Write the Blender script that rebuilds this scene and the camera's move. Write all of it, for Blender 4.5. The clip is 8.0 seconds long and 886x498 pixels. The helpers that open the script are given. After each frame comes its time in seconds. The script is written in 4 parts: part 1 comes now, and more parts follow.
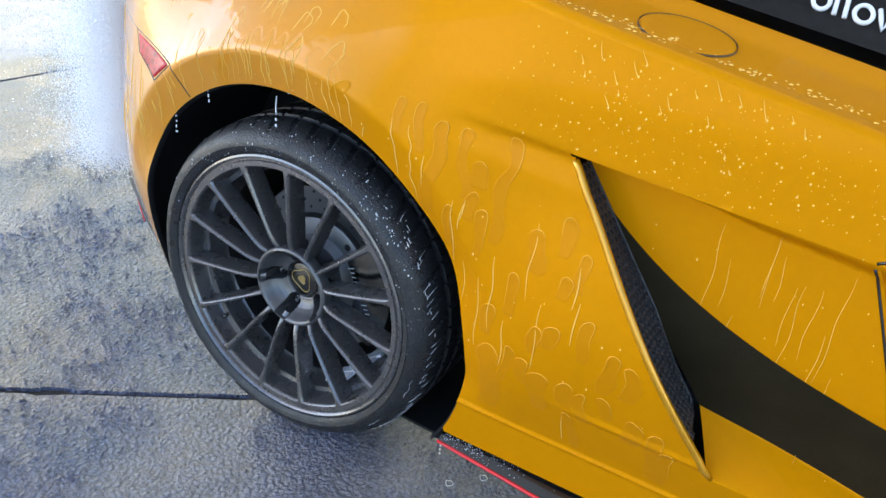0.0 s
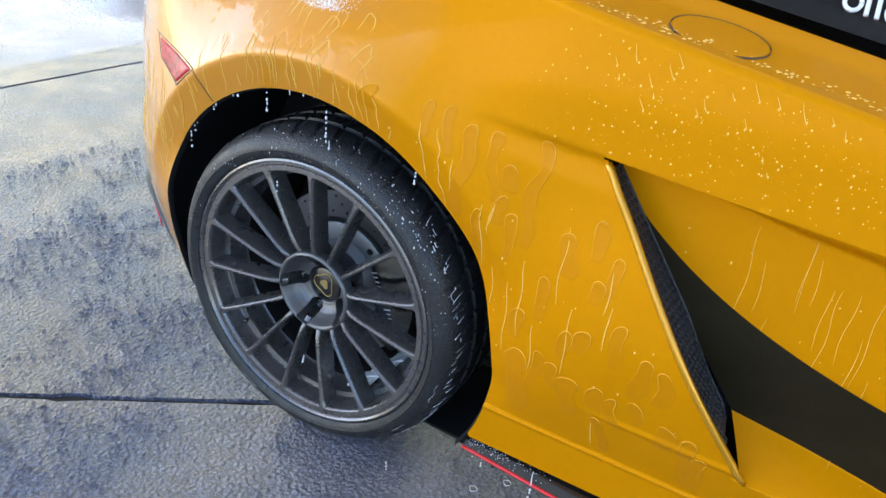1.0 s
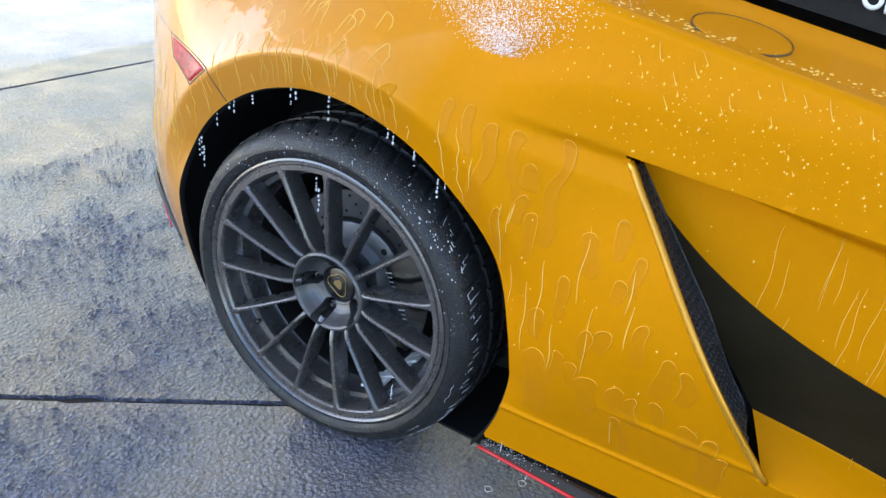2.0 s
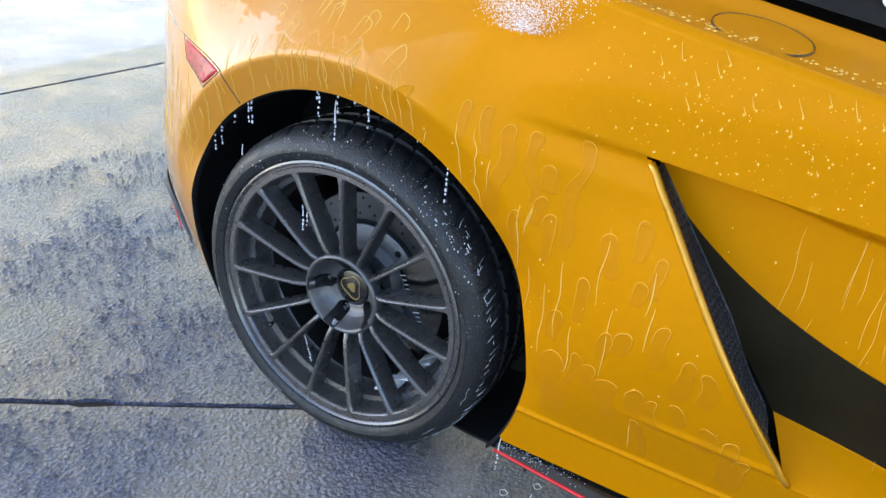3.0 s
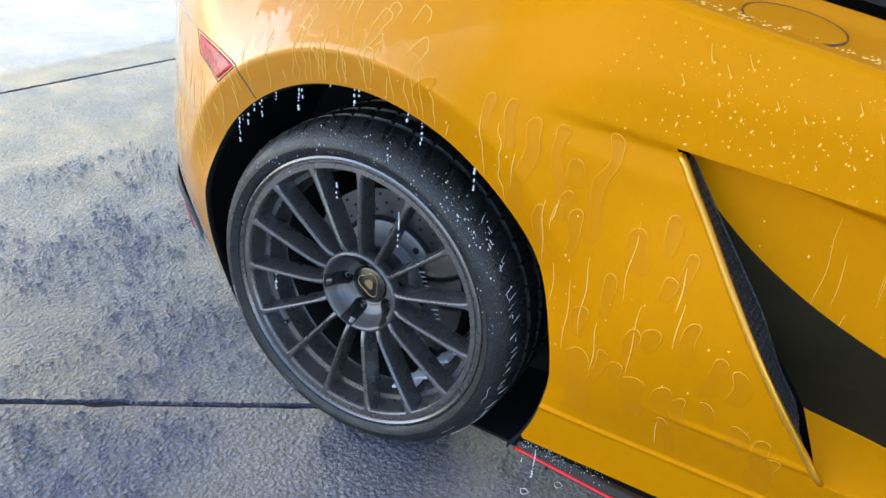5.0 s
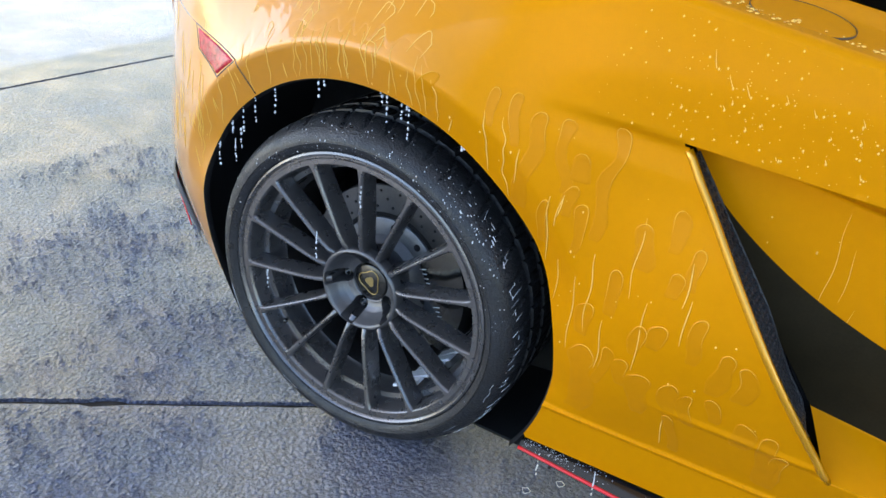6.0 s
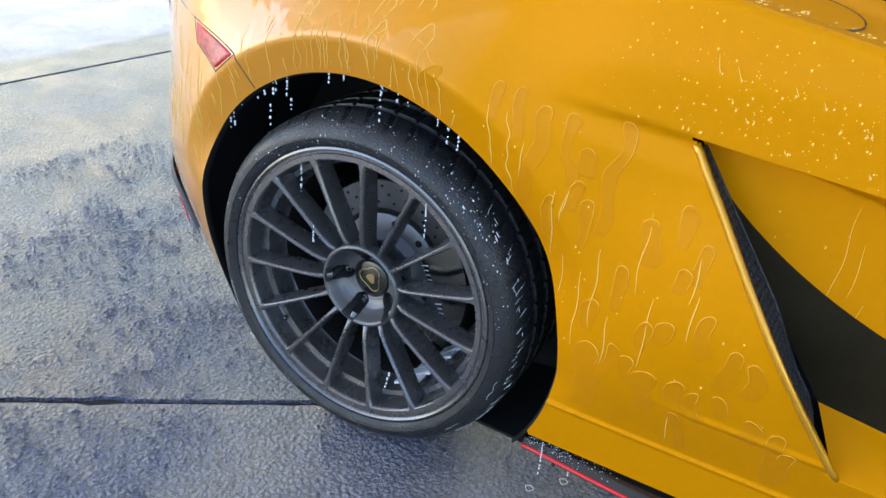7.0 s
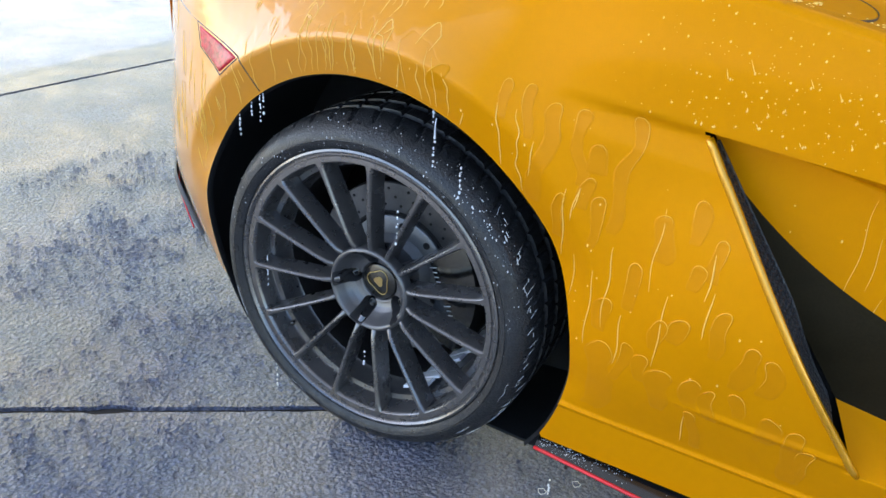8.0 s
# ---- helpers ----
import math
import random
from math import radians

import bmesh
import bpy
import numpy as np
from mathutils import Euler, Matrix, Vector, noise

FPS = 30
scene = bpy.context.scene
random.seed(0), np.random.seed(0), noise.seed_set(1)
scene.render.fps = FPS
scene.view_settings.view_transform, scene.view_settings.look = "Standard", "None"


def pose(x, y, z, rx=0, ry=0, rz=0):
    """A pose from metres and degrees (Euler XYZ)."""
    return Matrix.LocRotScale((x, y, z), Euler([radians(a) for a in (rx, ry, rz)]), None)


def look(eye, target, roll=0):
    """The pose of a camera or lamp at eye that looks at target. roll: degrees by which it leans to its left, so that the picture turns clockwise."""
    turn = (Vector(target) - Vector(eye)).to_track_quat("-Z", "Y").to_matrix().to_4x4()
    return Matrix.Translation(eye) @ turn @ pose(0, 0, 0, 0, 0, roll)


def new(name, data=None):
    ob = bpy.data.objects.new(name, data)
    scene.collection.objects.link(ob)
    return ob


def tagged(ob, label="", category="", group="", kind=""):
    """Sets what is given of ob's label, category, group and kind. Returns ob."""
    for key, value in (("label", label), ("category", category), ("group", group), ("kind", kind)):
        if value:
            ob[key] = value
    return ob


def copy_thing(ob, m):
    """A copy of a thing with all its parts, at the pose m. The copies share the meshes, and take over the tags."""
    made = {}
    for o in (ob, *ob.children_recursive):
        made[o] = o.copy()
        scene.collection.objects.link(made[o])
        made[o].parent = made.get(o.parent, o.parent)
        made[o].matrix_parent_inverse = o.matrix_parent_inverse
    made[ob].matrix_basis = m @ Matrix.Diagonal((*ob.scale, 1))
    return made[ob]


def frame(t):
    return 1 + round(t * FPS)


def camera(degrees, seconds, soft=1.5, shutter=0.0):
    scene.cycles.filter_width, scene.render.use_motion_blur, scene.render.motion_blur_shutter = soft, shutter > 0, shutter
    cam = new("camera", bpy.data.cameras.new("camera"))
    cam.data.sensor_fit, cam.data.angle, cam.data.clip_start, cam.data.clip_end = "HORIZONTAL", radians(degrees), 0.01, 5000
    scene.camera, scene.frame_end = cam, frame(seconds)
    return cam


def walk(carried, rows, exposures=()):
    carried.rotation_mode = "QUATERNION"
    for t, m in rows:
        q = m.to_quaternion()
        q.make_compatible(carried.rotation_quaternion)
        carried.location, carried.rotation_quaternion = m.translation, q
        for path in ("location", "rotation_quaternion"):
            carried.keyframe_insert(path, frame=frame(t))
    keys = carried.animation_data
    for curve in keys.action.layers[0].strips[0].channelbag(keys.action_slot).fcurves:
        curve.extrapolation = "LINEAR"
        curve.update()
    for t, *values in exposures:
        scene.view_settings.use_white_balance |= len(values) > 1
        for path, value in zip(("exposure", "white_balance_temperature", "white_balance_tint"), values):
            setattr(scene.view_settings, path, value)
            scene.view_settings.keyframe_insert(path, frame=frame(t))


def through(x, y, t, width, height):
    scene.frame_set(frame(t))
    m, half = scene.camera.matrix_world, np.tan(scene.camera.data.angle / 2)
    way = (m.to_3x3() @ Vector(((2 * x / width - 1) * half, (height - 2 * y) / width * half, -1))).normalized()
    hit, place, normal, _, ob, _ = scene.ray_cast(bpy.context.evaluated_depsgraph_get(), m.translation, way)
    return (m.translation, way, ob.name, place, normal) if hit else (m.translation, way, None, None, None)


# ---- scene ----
cam = camera(60.2, 8.0)
PATH = [
    (0, (0.782, -0.914, 1.051), (-0.022, 0.657, 0.111), 6.5),
    (0.5, (0.759, -0.923, 1.05), (-0.049, 0.65, 0.116), 6.3),
    (1, (0.745, -0.927, 1.046), (-0.066, 0.645, 0.111), 6.2),
    (1.5, (0.73, -0.933, 1.043), (-0.075, 0.641, 0.107), 6.2),
    (3, (0.693, -0.946, 1.034), (-0.116, 0.631, 0.106), 5.9),
    (3.5, (0.683, -0.947, 1.032), (-0.127, 0.628, 0.103), 5.7),
    (4, (0.674, -0.948, 1.029), (-0.137, 0.625, 0.097), 5.6),
    (4.5, (0.666, -0.949, 1.025), (-0.144, 0.624, 0.091), 5.6),
    (6, (0.642, -0.946, 1.01), (-0.151, 0.634, 0.076), 5.8),
    (6.5, (0.637, -0.943, 1.005), (-0.149, 0.639, 0.068), 6.0),
    (7, (0.628, -0.941, 1.002), (-0.153, 0.641, 0.061), 5.8),
    (7.5, (0.622, -0.941, 0.994), (-0.164, 0.645, 0.064), 5.4),
    (8, (0.614, -0.941, 0.988), (-0.173, 0.647, 0.062), 4.9),
]
walk(cam, [(t, look(eye, target, roll)) for t, eye, target, roll in PATH])


# ---- light ----
world = bpy.data.worlds.new("world")
scene.world = world
world.use_nodes = True
SUN_UP, SUN_TURN = 40.0, -115.0
wn = world.node_tree.nodes
sky = wn.new("ShaderNodeTexSky")
sky.sky_type = "NISHITA"
sky.sun_disc = False
sky.dust_density = 0.6
sky.ozone_density = 1.6
sky.sun_elevation = radians(SUN_UP)
sky.sun_rotation = radians(SUN_TURN)
world.node_tree.links.new(sky.outputs[0], wn["Background"].inputs[0])
wn["Background"].inputs[1].default_value = 0.12
sun = new("sun", bpy.data.lights.new("sun", "SUN"))
sun.data.energy = 4.4
sun.data.angle = radians(0.5)
sun.data.color = (1.0, 0.96, 0.90)
sun_way = Vector((math.sin(radians(SUN_TURN)) * math.cos(radians(SUN_UP)), math.cos(radians(SUN_TURN)) * math.cos(radians(SUN_UP)), math.sin(radians(SUN_UP))))
sun.matrix_world = look(sun_way * 20, (0, 0, 0))
scene.view_settings.exposure = 2.27
scene.view_settings.use_white_balance = True
scene.view_settings.white_balance_temperature = 6300


# ---- materials ----
def material(name, color, rough=0.5, metal=0.0, coat=0.0, coat_rough=0.05, grain=0.0, grain_size=200.0, bump=0.0, bump_size=300.0, spec=0.5, rough_var=0.0, rough_size=12.0):
    """A principled surface with colour variation at two scales, uneven gloss and fine relief."""
    m = bpy.data.materials.new(name)
    m.use_nodes = True
    nt = m.node_tree
    b = nt.nodes["Principled BSDF"]
    b.inputs["Base Color"].default_value = (*color, 1)
    b.inputs["Roughness"].default_value = rough
    b.inputs["Metallic"].default_value = metal
    b.inputs["Coat Weight"].default_value = coat
    b.inputs["Coat Roughness"].default_value = coat_rough
    b.inputs["Specular IOR Level"].default_value = spec
    co = nt.nodes.new("ShaderNodeTexCoord")
    if grain:
        fine, broad = nt.nodes.new("ShaderNodeTexNoise"), nt.nodes.new("ShaderNodeTexNoise")
        fine.inputs["Scale"].default_value = grain_size
        broad.inputs["Scale"].default_value = grain_size / 14
        add = nt.nodes.new("ShaderNodeMath")
        add.operation = "ADD"
        ramp = nt.nodes.new("ShaderNodeMapRange")
        ramp.inputs["From Min"].default_value, ramp.inputs["From Max"].default_value = 0.6, 1.4
        ramp.inputs["To Min"].default_value, ramp.inputs["To Max"].default_value = 1 - grain, 1 + grain
        mul = nt.nodes.new("ShaderNodeVectorMath")
        mul.operation = "SCALE"
        mul.inputs[0].default_value = color
        for n in (fine, broad):
            nt.links.new(co.outputs["Object"], n.inputs["Vector"])
        nt.links.new(fine.outputs["Fac"], add.inputs[0])
        nt.links.new(broad.outputs["Fac"], add.inputs[1])
        nt.links.new(add.outputs[0], ramp.inputs["Value"])
        nt.links.new(ramp.outputs[0], mul.inputs["Scale"])
        nt.links.new(mul.outputs[0], b.inputs["Base Color"])
    if rough_var:
        n = nt.nodes.new("ShaderNodeTexNoise")
        n.inputs["Scale"].default_value = rough_size
        n.inputs["Detail"].default_value = 5
        r = nt.nodes.new("ShaderNodeMapRange")
        r.inputs["From Min"].default_value, r.inputs["From Max"].default_value = 0.3, 0.7
        r.inputs["To Min"].default_value, r.inputs["To Max"].default_value = max(0.02, rough - rough_var), rough + rough_var
        nt.links.new(co.outputs["Object"], n.inputs["Vector"])
        nt.links.new(n.outputs["Fac"], r.inputs["Value"])
        nt.links.new(r.outputs[0], b.inputs["Roughness"])
    if bump:
        n = nt.nodes.new("ShaderNodeTexNoise")
        n.inputs["Scale"].default_value = bump_size
        n.inputs["Detail"].default_value = 4
        bp = nt.nodes.new("ShaderNodeBump")
        bp.inputs["Strength"].default_value = bump
        bp.inputs["Distance"].default_value = 0.002
        nt.links.new(co.outputs["Object"], n.inputs["Vector"])
        nt.links.new(n.outputs["Fac"], bp.inputs["Height"])
        nt.links.new(bp.outputs["Normal"], b.inputs["Normal"])
    return m


PAINT = material("yellow_paint", (0.63, 0.236, 0.0002), 0.42, 0.12, 0.04, 0.03, 0.03, 900.0, spec=0.08)
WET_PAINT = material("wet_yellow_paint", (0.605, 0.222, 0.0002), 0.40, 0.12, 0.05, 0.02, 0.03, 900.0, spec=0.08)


def rinse(m):
    """The tail end has just been rinsed: standing water makes it glossier there, with an uneven border."""
    nt = m.node_tree
    b = nt.nodes["Principled BSDF"]
    co = nt.nodes.new("ShaderNodeTexCoord")
    cut = nt.nodes.new("ShaderNodeSeparateXYZ")
    blot = nt.nodes.new("ShaderNodeTexNoise")
    blot.inputs["Scale"].default_value = 9.0
    mix = nt.nodes.new("ShaderNodeMath")
    mix.operation = "MULTIPLY_ADD"
    mix.inputs[1].default_value = 0.22
    nt.links.new(co.outputs["Object"], cut.inputs[0])
    nt.links.new(co.outputs["Object"], blot.inputs["Vector"])
    nt.links.new(blot.outputs["Fac"], mix.inputs[0])
    b.inputs["Coat IOR"].default_value = 1.58
    nt.links.new(cut.outputs["X"], mix.inputs[2])
    for name, dry, wet in (("Coat Weight", 0.04, 1.0), ("Roughness", 0.42, 0.36), ("Specular IOR Level", 0.02, 0.35)):
        r = nt.nodes.new("ShaderNodeMapRange")
        for k, v in zip(("From Min", "From Max", "To Min", "To Max"), (-0.05, 0.32, wet, dry)):
            r.inputs[k].default_value = v
        nt.links.new(mix.outputs[0], r.inputs["Value"])
        nt.links.new(r.outputs[0], b.inputs[name])


rinse(PAINT)
# brighter, glossier copy of the yellow paint that carries the lip's highlight
LIP_HIGHLIGHT = material("bright_wet_paint", (0.66, 0.30, 0.0003), 0.25, 0.5, 1.0, 0.12, 0.03, 900.0, spec=0.3)
DECAL = material("black_stripe", (0.021, 0.016, 0.008), 0.55, 0, 0.0, 0.2, 0.2, 300, spec=0.05)
RUBBER = material("tyre_rubber", (0.017, 0.017, 0.018), 0.42, 0, 0.14, 0.10, 0.5, 160, 1.0, 260, spec=0.4, rough_var=0.18, rough_size=30)
RIM = material("rim_paint", (0.155, 0.148, 0.148), 0.29, 0.75, 0.4, 0.15, 0.15, 500, 0.05, 900, rough_var=0.06, rough_size=40)
DARK = material("black_plastic", (0.03, 0.03, 0.032), 0.42, 0, 0, 0, 0.3, 200, 0.2, 500)
LINER = material("wheel_liner", (0.006, 0.006, 0.007), 0.75, 0, 0, 0, 0.4, 120, 0.4, 260)
# far darker than the rim face: shade behind the spokes put into the colour
BARREL = material("dusty_barrel", (0.035, 0.033, 0.033), 0.35, 0.4, 0, 0, 0.3, 80)
STEEL = material("disc_steel", (0.15, 0.15, 0.155), 0.38, 0.9, 0, 0, 0.15, 220, rough_var=0.1, rough_size=60)
HAT = material("disc_hat", (0.20, 0.20, 0.21), 0.45, 0.6, 0, 0, 0.1, 300)
# near-white colour carries the glint inside the barrel, hardly metallic
GLINT = material("bright_metal", (0.90, 0.91, 0.94), 0.3, 0.1, 0, 0, 0.1, 80)
RED = material("red_strip", (0.62, 0.012, 0.02), 0.35, 0, 0.4, 0.15, 0.1, 300)
LENS = material("red_lens", (0.50, 0.012, 0.025), 0.25, 0, 0.25, 0.05, 0.8, 110, 1.0, 95, spec=0.35)
GLASS = material("tinted_glass", (0.014, 0.013, 0.012), 0.4, 0, 0.0, 0.05, 0.4, 40, spec=0.06)
FRIT = material("glass_border", (0.016, 0.015, 0.014), 0.45, 0, 0, 0, 0.4, 60, spec=0.08)
WHITE = material("white_film", (0.82, 0.82, 0.82), 0.4, 0, 0, 0, 0.05, 200)
GOLD = material("gold_badge", (0.55, 0.40, 0.16), 0.3, 0.8, 0, 0, 0.15, 400)
SEAM = material("panel_seam", (0.09, 0.045, 0.006), 0.6, 0, 0, 0, 0.2, 300)
HUB_PAINT = material("hub_paint", (0.125, 0.122, 0.124), 0.40, 0.7, 0.3, 0.25, 0.15, 500, 0.05, 900, rough_var=0.06, rough_size=40)
BLACK = material("gloss_black", (0.008, 0.008, 0.008), 0.2, 0, 0.5, 0.1, 0.2, 300)
PLASTER = material("painted_wall", (0.40, 0.39, 0.37), 0.8, 0, 0, 0, 0.12, 20, 0.2, 80)


def translucent_sheet():
    """Pale roof sheets that let some of the sun through, added for soft light from above."""
    m = material("roof_sheet", (0.78, 0.78, 0.76), 0.6, 0, 0, 0, 0.12, 10)
    nt = m.node_tree
    t = nt.nodes.new("ShaderNodeBsdfTranslucent")
    t.inputs["Color"].default_value = (0.80, 0.82, 0.80, 1)
    mix = nt.nodes.new("ShaderNodeMixShader")
    mix.inputs[0].default_value = 0.15
    nt.links.new(nt.nodes["Principled BSDF"].outputs[0], mix.inputs[1])
    nt.links.new(t.outputs[0], mix.inputs[2])
    nt.links.new(mix.outputs[0], nt.nodes["Material Output"].inputs["Surface"])
    return m


ROOFING = translucent_sheet()


def concrete():
    m = material("wet_concrete", (0.27, 0.272, 0.28), 0.4)
    nt = m.node_tree
    b = nt.nodes["Principled BSDF"]
    b.inputs["Specular IOR Level"].default_value = 0.7
    co = nt.nodes.new("ShaderNodeTexCoord")

    def tex(kind, scale, detail=4.0):
        n = nt.nodes.new(kind)
        n.inputs["Scale"].default_value = scale
        if kind == "ShaderNodeTexNoise":
            n.inputs["Detail"].default_value = detail
        nt.links.new(co.outputs["Object"], n.inputs["Vector"])
        return n

    def ranged(out, a, b_, c, d):
        r = nt.nodes.new("ShaderNodeMapRange")
        for k, v in zip(("From Min", "From Max", "To Min", "To Max"), (a, b_, c, d)):
            r.inputs[k].default_value = v
        nt.links.new(out, r.inputs["Value"])
        return r.outputs[0]

    def math_node(op, a, b_):
        n = nt.nodes.new("ShaderNodeMath")
        n.operation = op
        for i, v in enumerate((a, b_)):
            if isinstance(v, float):
                n.inputs[i].default_value = v
            else:
                nt.links.new(v, n.inputs[i])
        return n.outputs[0]

    stones = tex("ShaderNodeTexVoronoi", 105.0)
    pits = tex("ShaderNodeTexNoise", 125.0, 6)
    pits.inputs["Roughness"].default_value = 0.68
    grit = tex("ShaderNodeTexNoise", 210.0, 4)
    stains = tex("ShaderNodeTexNoise", 2.2, 8)
    patch = tex("ShaderNodeTexNoise", 3.4, 7)
    broad = tex("ShaderNodeTexNoise", 0.8, 4)
    stains.inputs["Distortion"].default_value = 0.8
    patch.inputs["Distortion"].default_value = 1.2
    tone = math_node("MULTIPLY", ranged(stains.outputs["Fac"], 0.34, 0.66, 0.80, 1.18), ranged(grit.outputs["Fac"], 0.3, 0.7, 0.88, 1.12))
    tone = math_node("MULTIPLY", tone, ranged(broad.outputs["Fac"], 0.3, 0.7, 0.85, 1.15))
    # pits and stone edges, low in the relief, get their shade as darker colour
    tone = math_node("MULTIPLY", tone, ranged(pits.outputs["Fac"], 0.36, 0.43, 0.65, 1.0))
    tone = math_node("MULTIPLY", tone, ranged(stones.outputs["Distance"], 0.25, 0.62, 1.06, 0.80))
    # crevices between the stones of the worn top, their shade put into the colour
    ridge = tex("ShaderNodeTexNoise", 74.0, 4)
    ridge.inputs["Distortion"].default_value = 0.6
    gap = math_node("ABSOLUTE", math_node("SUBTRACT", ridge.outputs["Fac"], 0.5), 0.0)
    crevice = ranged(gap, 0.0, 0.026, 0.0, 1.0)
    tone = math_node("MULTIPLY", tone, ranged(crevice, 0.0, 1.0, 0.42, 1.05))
    mul = nt.nodes.new("ShaderNodeVectorMath")
    mul.operation = "SCALE"
    mul.inputs[0].default_value = (0.172, 0.203, 0.32)
    nt.links.new(tone, mul.inputs["Scale"])
    nt.links.new(mul.outputs[0], b.inputs["Base Color"])
    nt.links.new(ranged(patch.outputs["Fac"], 0.36, 0.64, 0.08, 0.18), b.inputs["Roughness"])
    rough_here = ranged(patch.outputs["Fac"], 0.40, 0.60, 0.65, 1.0)
    height = math_node("ADD", math_node("MULTIPLY", stones.outputs["Distance"], -1.15), math_node("MULTIPLY", pits.outputs["Fac"], 1.1))
    height = math_node("ADD", math_node("MULTIPLY", height, rough_here), math_node("MULTIPLY", grit.outputs["Fac"], 0.7))
    height = math_node("ADD", height, math_node("MULTIPLY", crevice, 0.42))
    bp = nt.nodes.new("ShaderNodeBump")
    bp.inputs["Strength"].default_value = 1.0
    bp.inputs["Distance"].default_value = 0.026
    nt.links.new(height, bp.inputs["Height"])
    nt.links.new(bp.outputs["Normal"], b.inputs["Normal"])
    return m


CONCRETE = concrete()
SOIL = material("joint_dirt", (0.014, 0.012, 0.010), 0.8, 0, 0, 0, 0.4, 60, 0.5, 200)


# ---- building helpers ----
def mesh_of(name, verts, faces, mat, smooth=True):
    me = bpy.data.meshes.new(name)
    me.from_pydata([tuple(map(float, v)) for v in verts], [], [tuple(map(int, f)) for f in faces])
    me.update()
    if mat:
        me.materials.append(mat)
    if smooth:
        me.shade_smooth()
    return me


def part(name, geometry, mat, parent, label="", smooth=True):
    """One mesh object under a thing or a part. geometry: a bmesh, a mesh or (verts, faces)."""
    if isinstance(geometry, tuple):
        me = mesh_of(name, geometry[0], geometry[1], mat, smooth)
    elif isinstance(geometry, bmesh.types.BMesh):
        me = bpy.data.meshes.new(name)
        geometry.to_mesh(me)
        geometry.free()
        me.materials.append(mat)
        if smooth:
            me.shade_smooth()
    else:
        me = geometry
    ob = new(name, me)
    ob.parent = parent
    return tagged(ob, label)


def sharp(ob, degrees=35):
    ob.data.set_sharp_from_angle(angle=radians(degrees))
    return ob


def lathe(profile, n=120, closed=True):
    """Turns (radius, y) pairs round the y axis."""
    verts, faces = [], []
    k = len(profile)
    for i in range(n):
        a = 2 * math.pi * i / n
        verts += [(r * math.cos(a), y, r * math.sin(a)) for r, y in profile]
    for i in range(n):
        j = (i + 1) % n
        for p in range(k - 1):
            faces.append((i * k + p, i * k + p + 1, j * k + p + 1, j * k + p))
    return verts, faces


def box(x0, y0, z0, x1, y1, z1, bevel=0.0):
    bm = bmesh.new()
    bmesh.ops.create_cube(bm, size=1)
    for v in bm.verts:
        v.co = Vector(((x0 + x1) / 2 + v.co.x * (x1 - x0), (y0 + y1) / 2 + v.co.y * (y1 - y0), (z0 + z1) / 2 + v.co.z * (z1 - z0)))
    if bevel:
        bmesh.ops.bevel(bm, geom=bm.edges[:], offset=bevel, segments=2, affect="EDGES")
    return bm


def tube(points, radius, n=8):
    """A round rod along points."""
    pts = [Vector(p) for p in points]
    verts, faces = [], []
    for i, p in enumerate(pts):
        way = (pts[min(i + 1, len(pts) - 1)] - pts[max(i - 1, 0)]).normalized()
        side = way.orthogonal().normalized() if i == 0 else (side - way * side.dot(way)).normalized()
        up = way.cross(side)
        r = radius[i] if isinstance(radius, (list, tuple)) else radius
        verts += [p + side * r * math.cos(2 * math.pi * k / n) + up * r * math.sin(2 * math.pi * k / n) for k in range(n)]
    for i in range(len(pts) - 1):
        for k in range(n):
            j = (k + 1) % n
            faces.append((i * n + k, i * n + j, (i + 1) * n + j, (i + 1) * n + k))
    faces += [tuple(range(n))[::-1], tuple((len(pts) - 1) * n + k for k in range(n))]
    return verts, faces


def grid_faces(rows, cols, keep=None):
    return [(r * cols + c, r * cols + c + 1, (r + 1) * cols + c + 1, (r + 1) * cols + c)
            for r in range(rows - 1) for c in range(cols - 1) if keep is None or keep[r, c]]


# ---- ground and added shelter ----
def slab(poly, name="slab", top=0.0, thick=0.14, bevel=0.004):
    bm = bmesh.new()
    vs = [bm.verts.new((x, y, top)) for x, y in poly]
    f = bm.faces.new(vs)
    if f.normal.z < 0:
        f.normal_flip()
    f.normal_update()
    out = bmesh.ops.extrude_face_region(bm, geom=[f])
    for v in out["geom"]:
        if isinstance(v, bmesh.types.BMVert):
            v.co.z -= thick
    bmesh.ops.recalc_face_normals(bm, faces=bm.faces[:])
    bmesh.ops.bevel(bm, geom=[e for e in bm.edges if all(abs(v.co.z - top) < 1e-5 for v in e.verts)], offset=bevel, segments=2, affect="EDGES")
    return bm


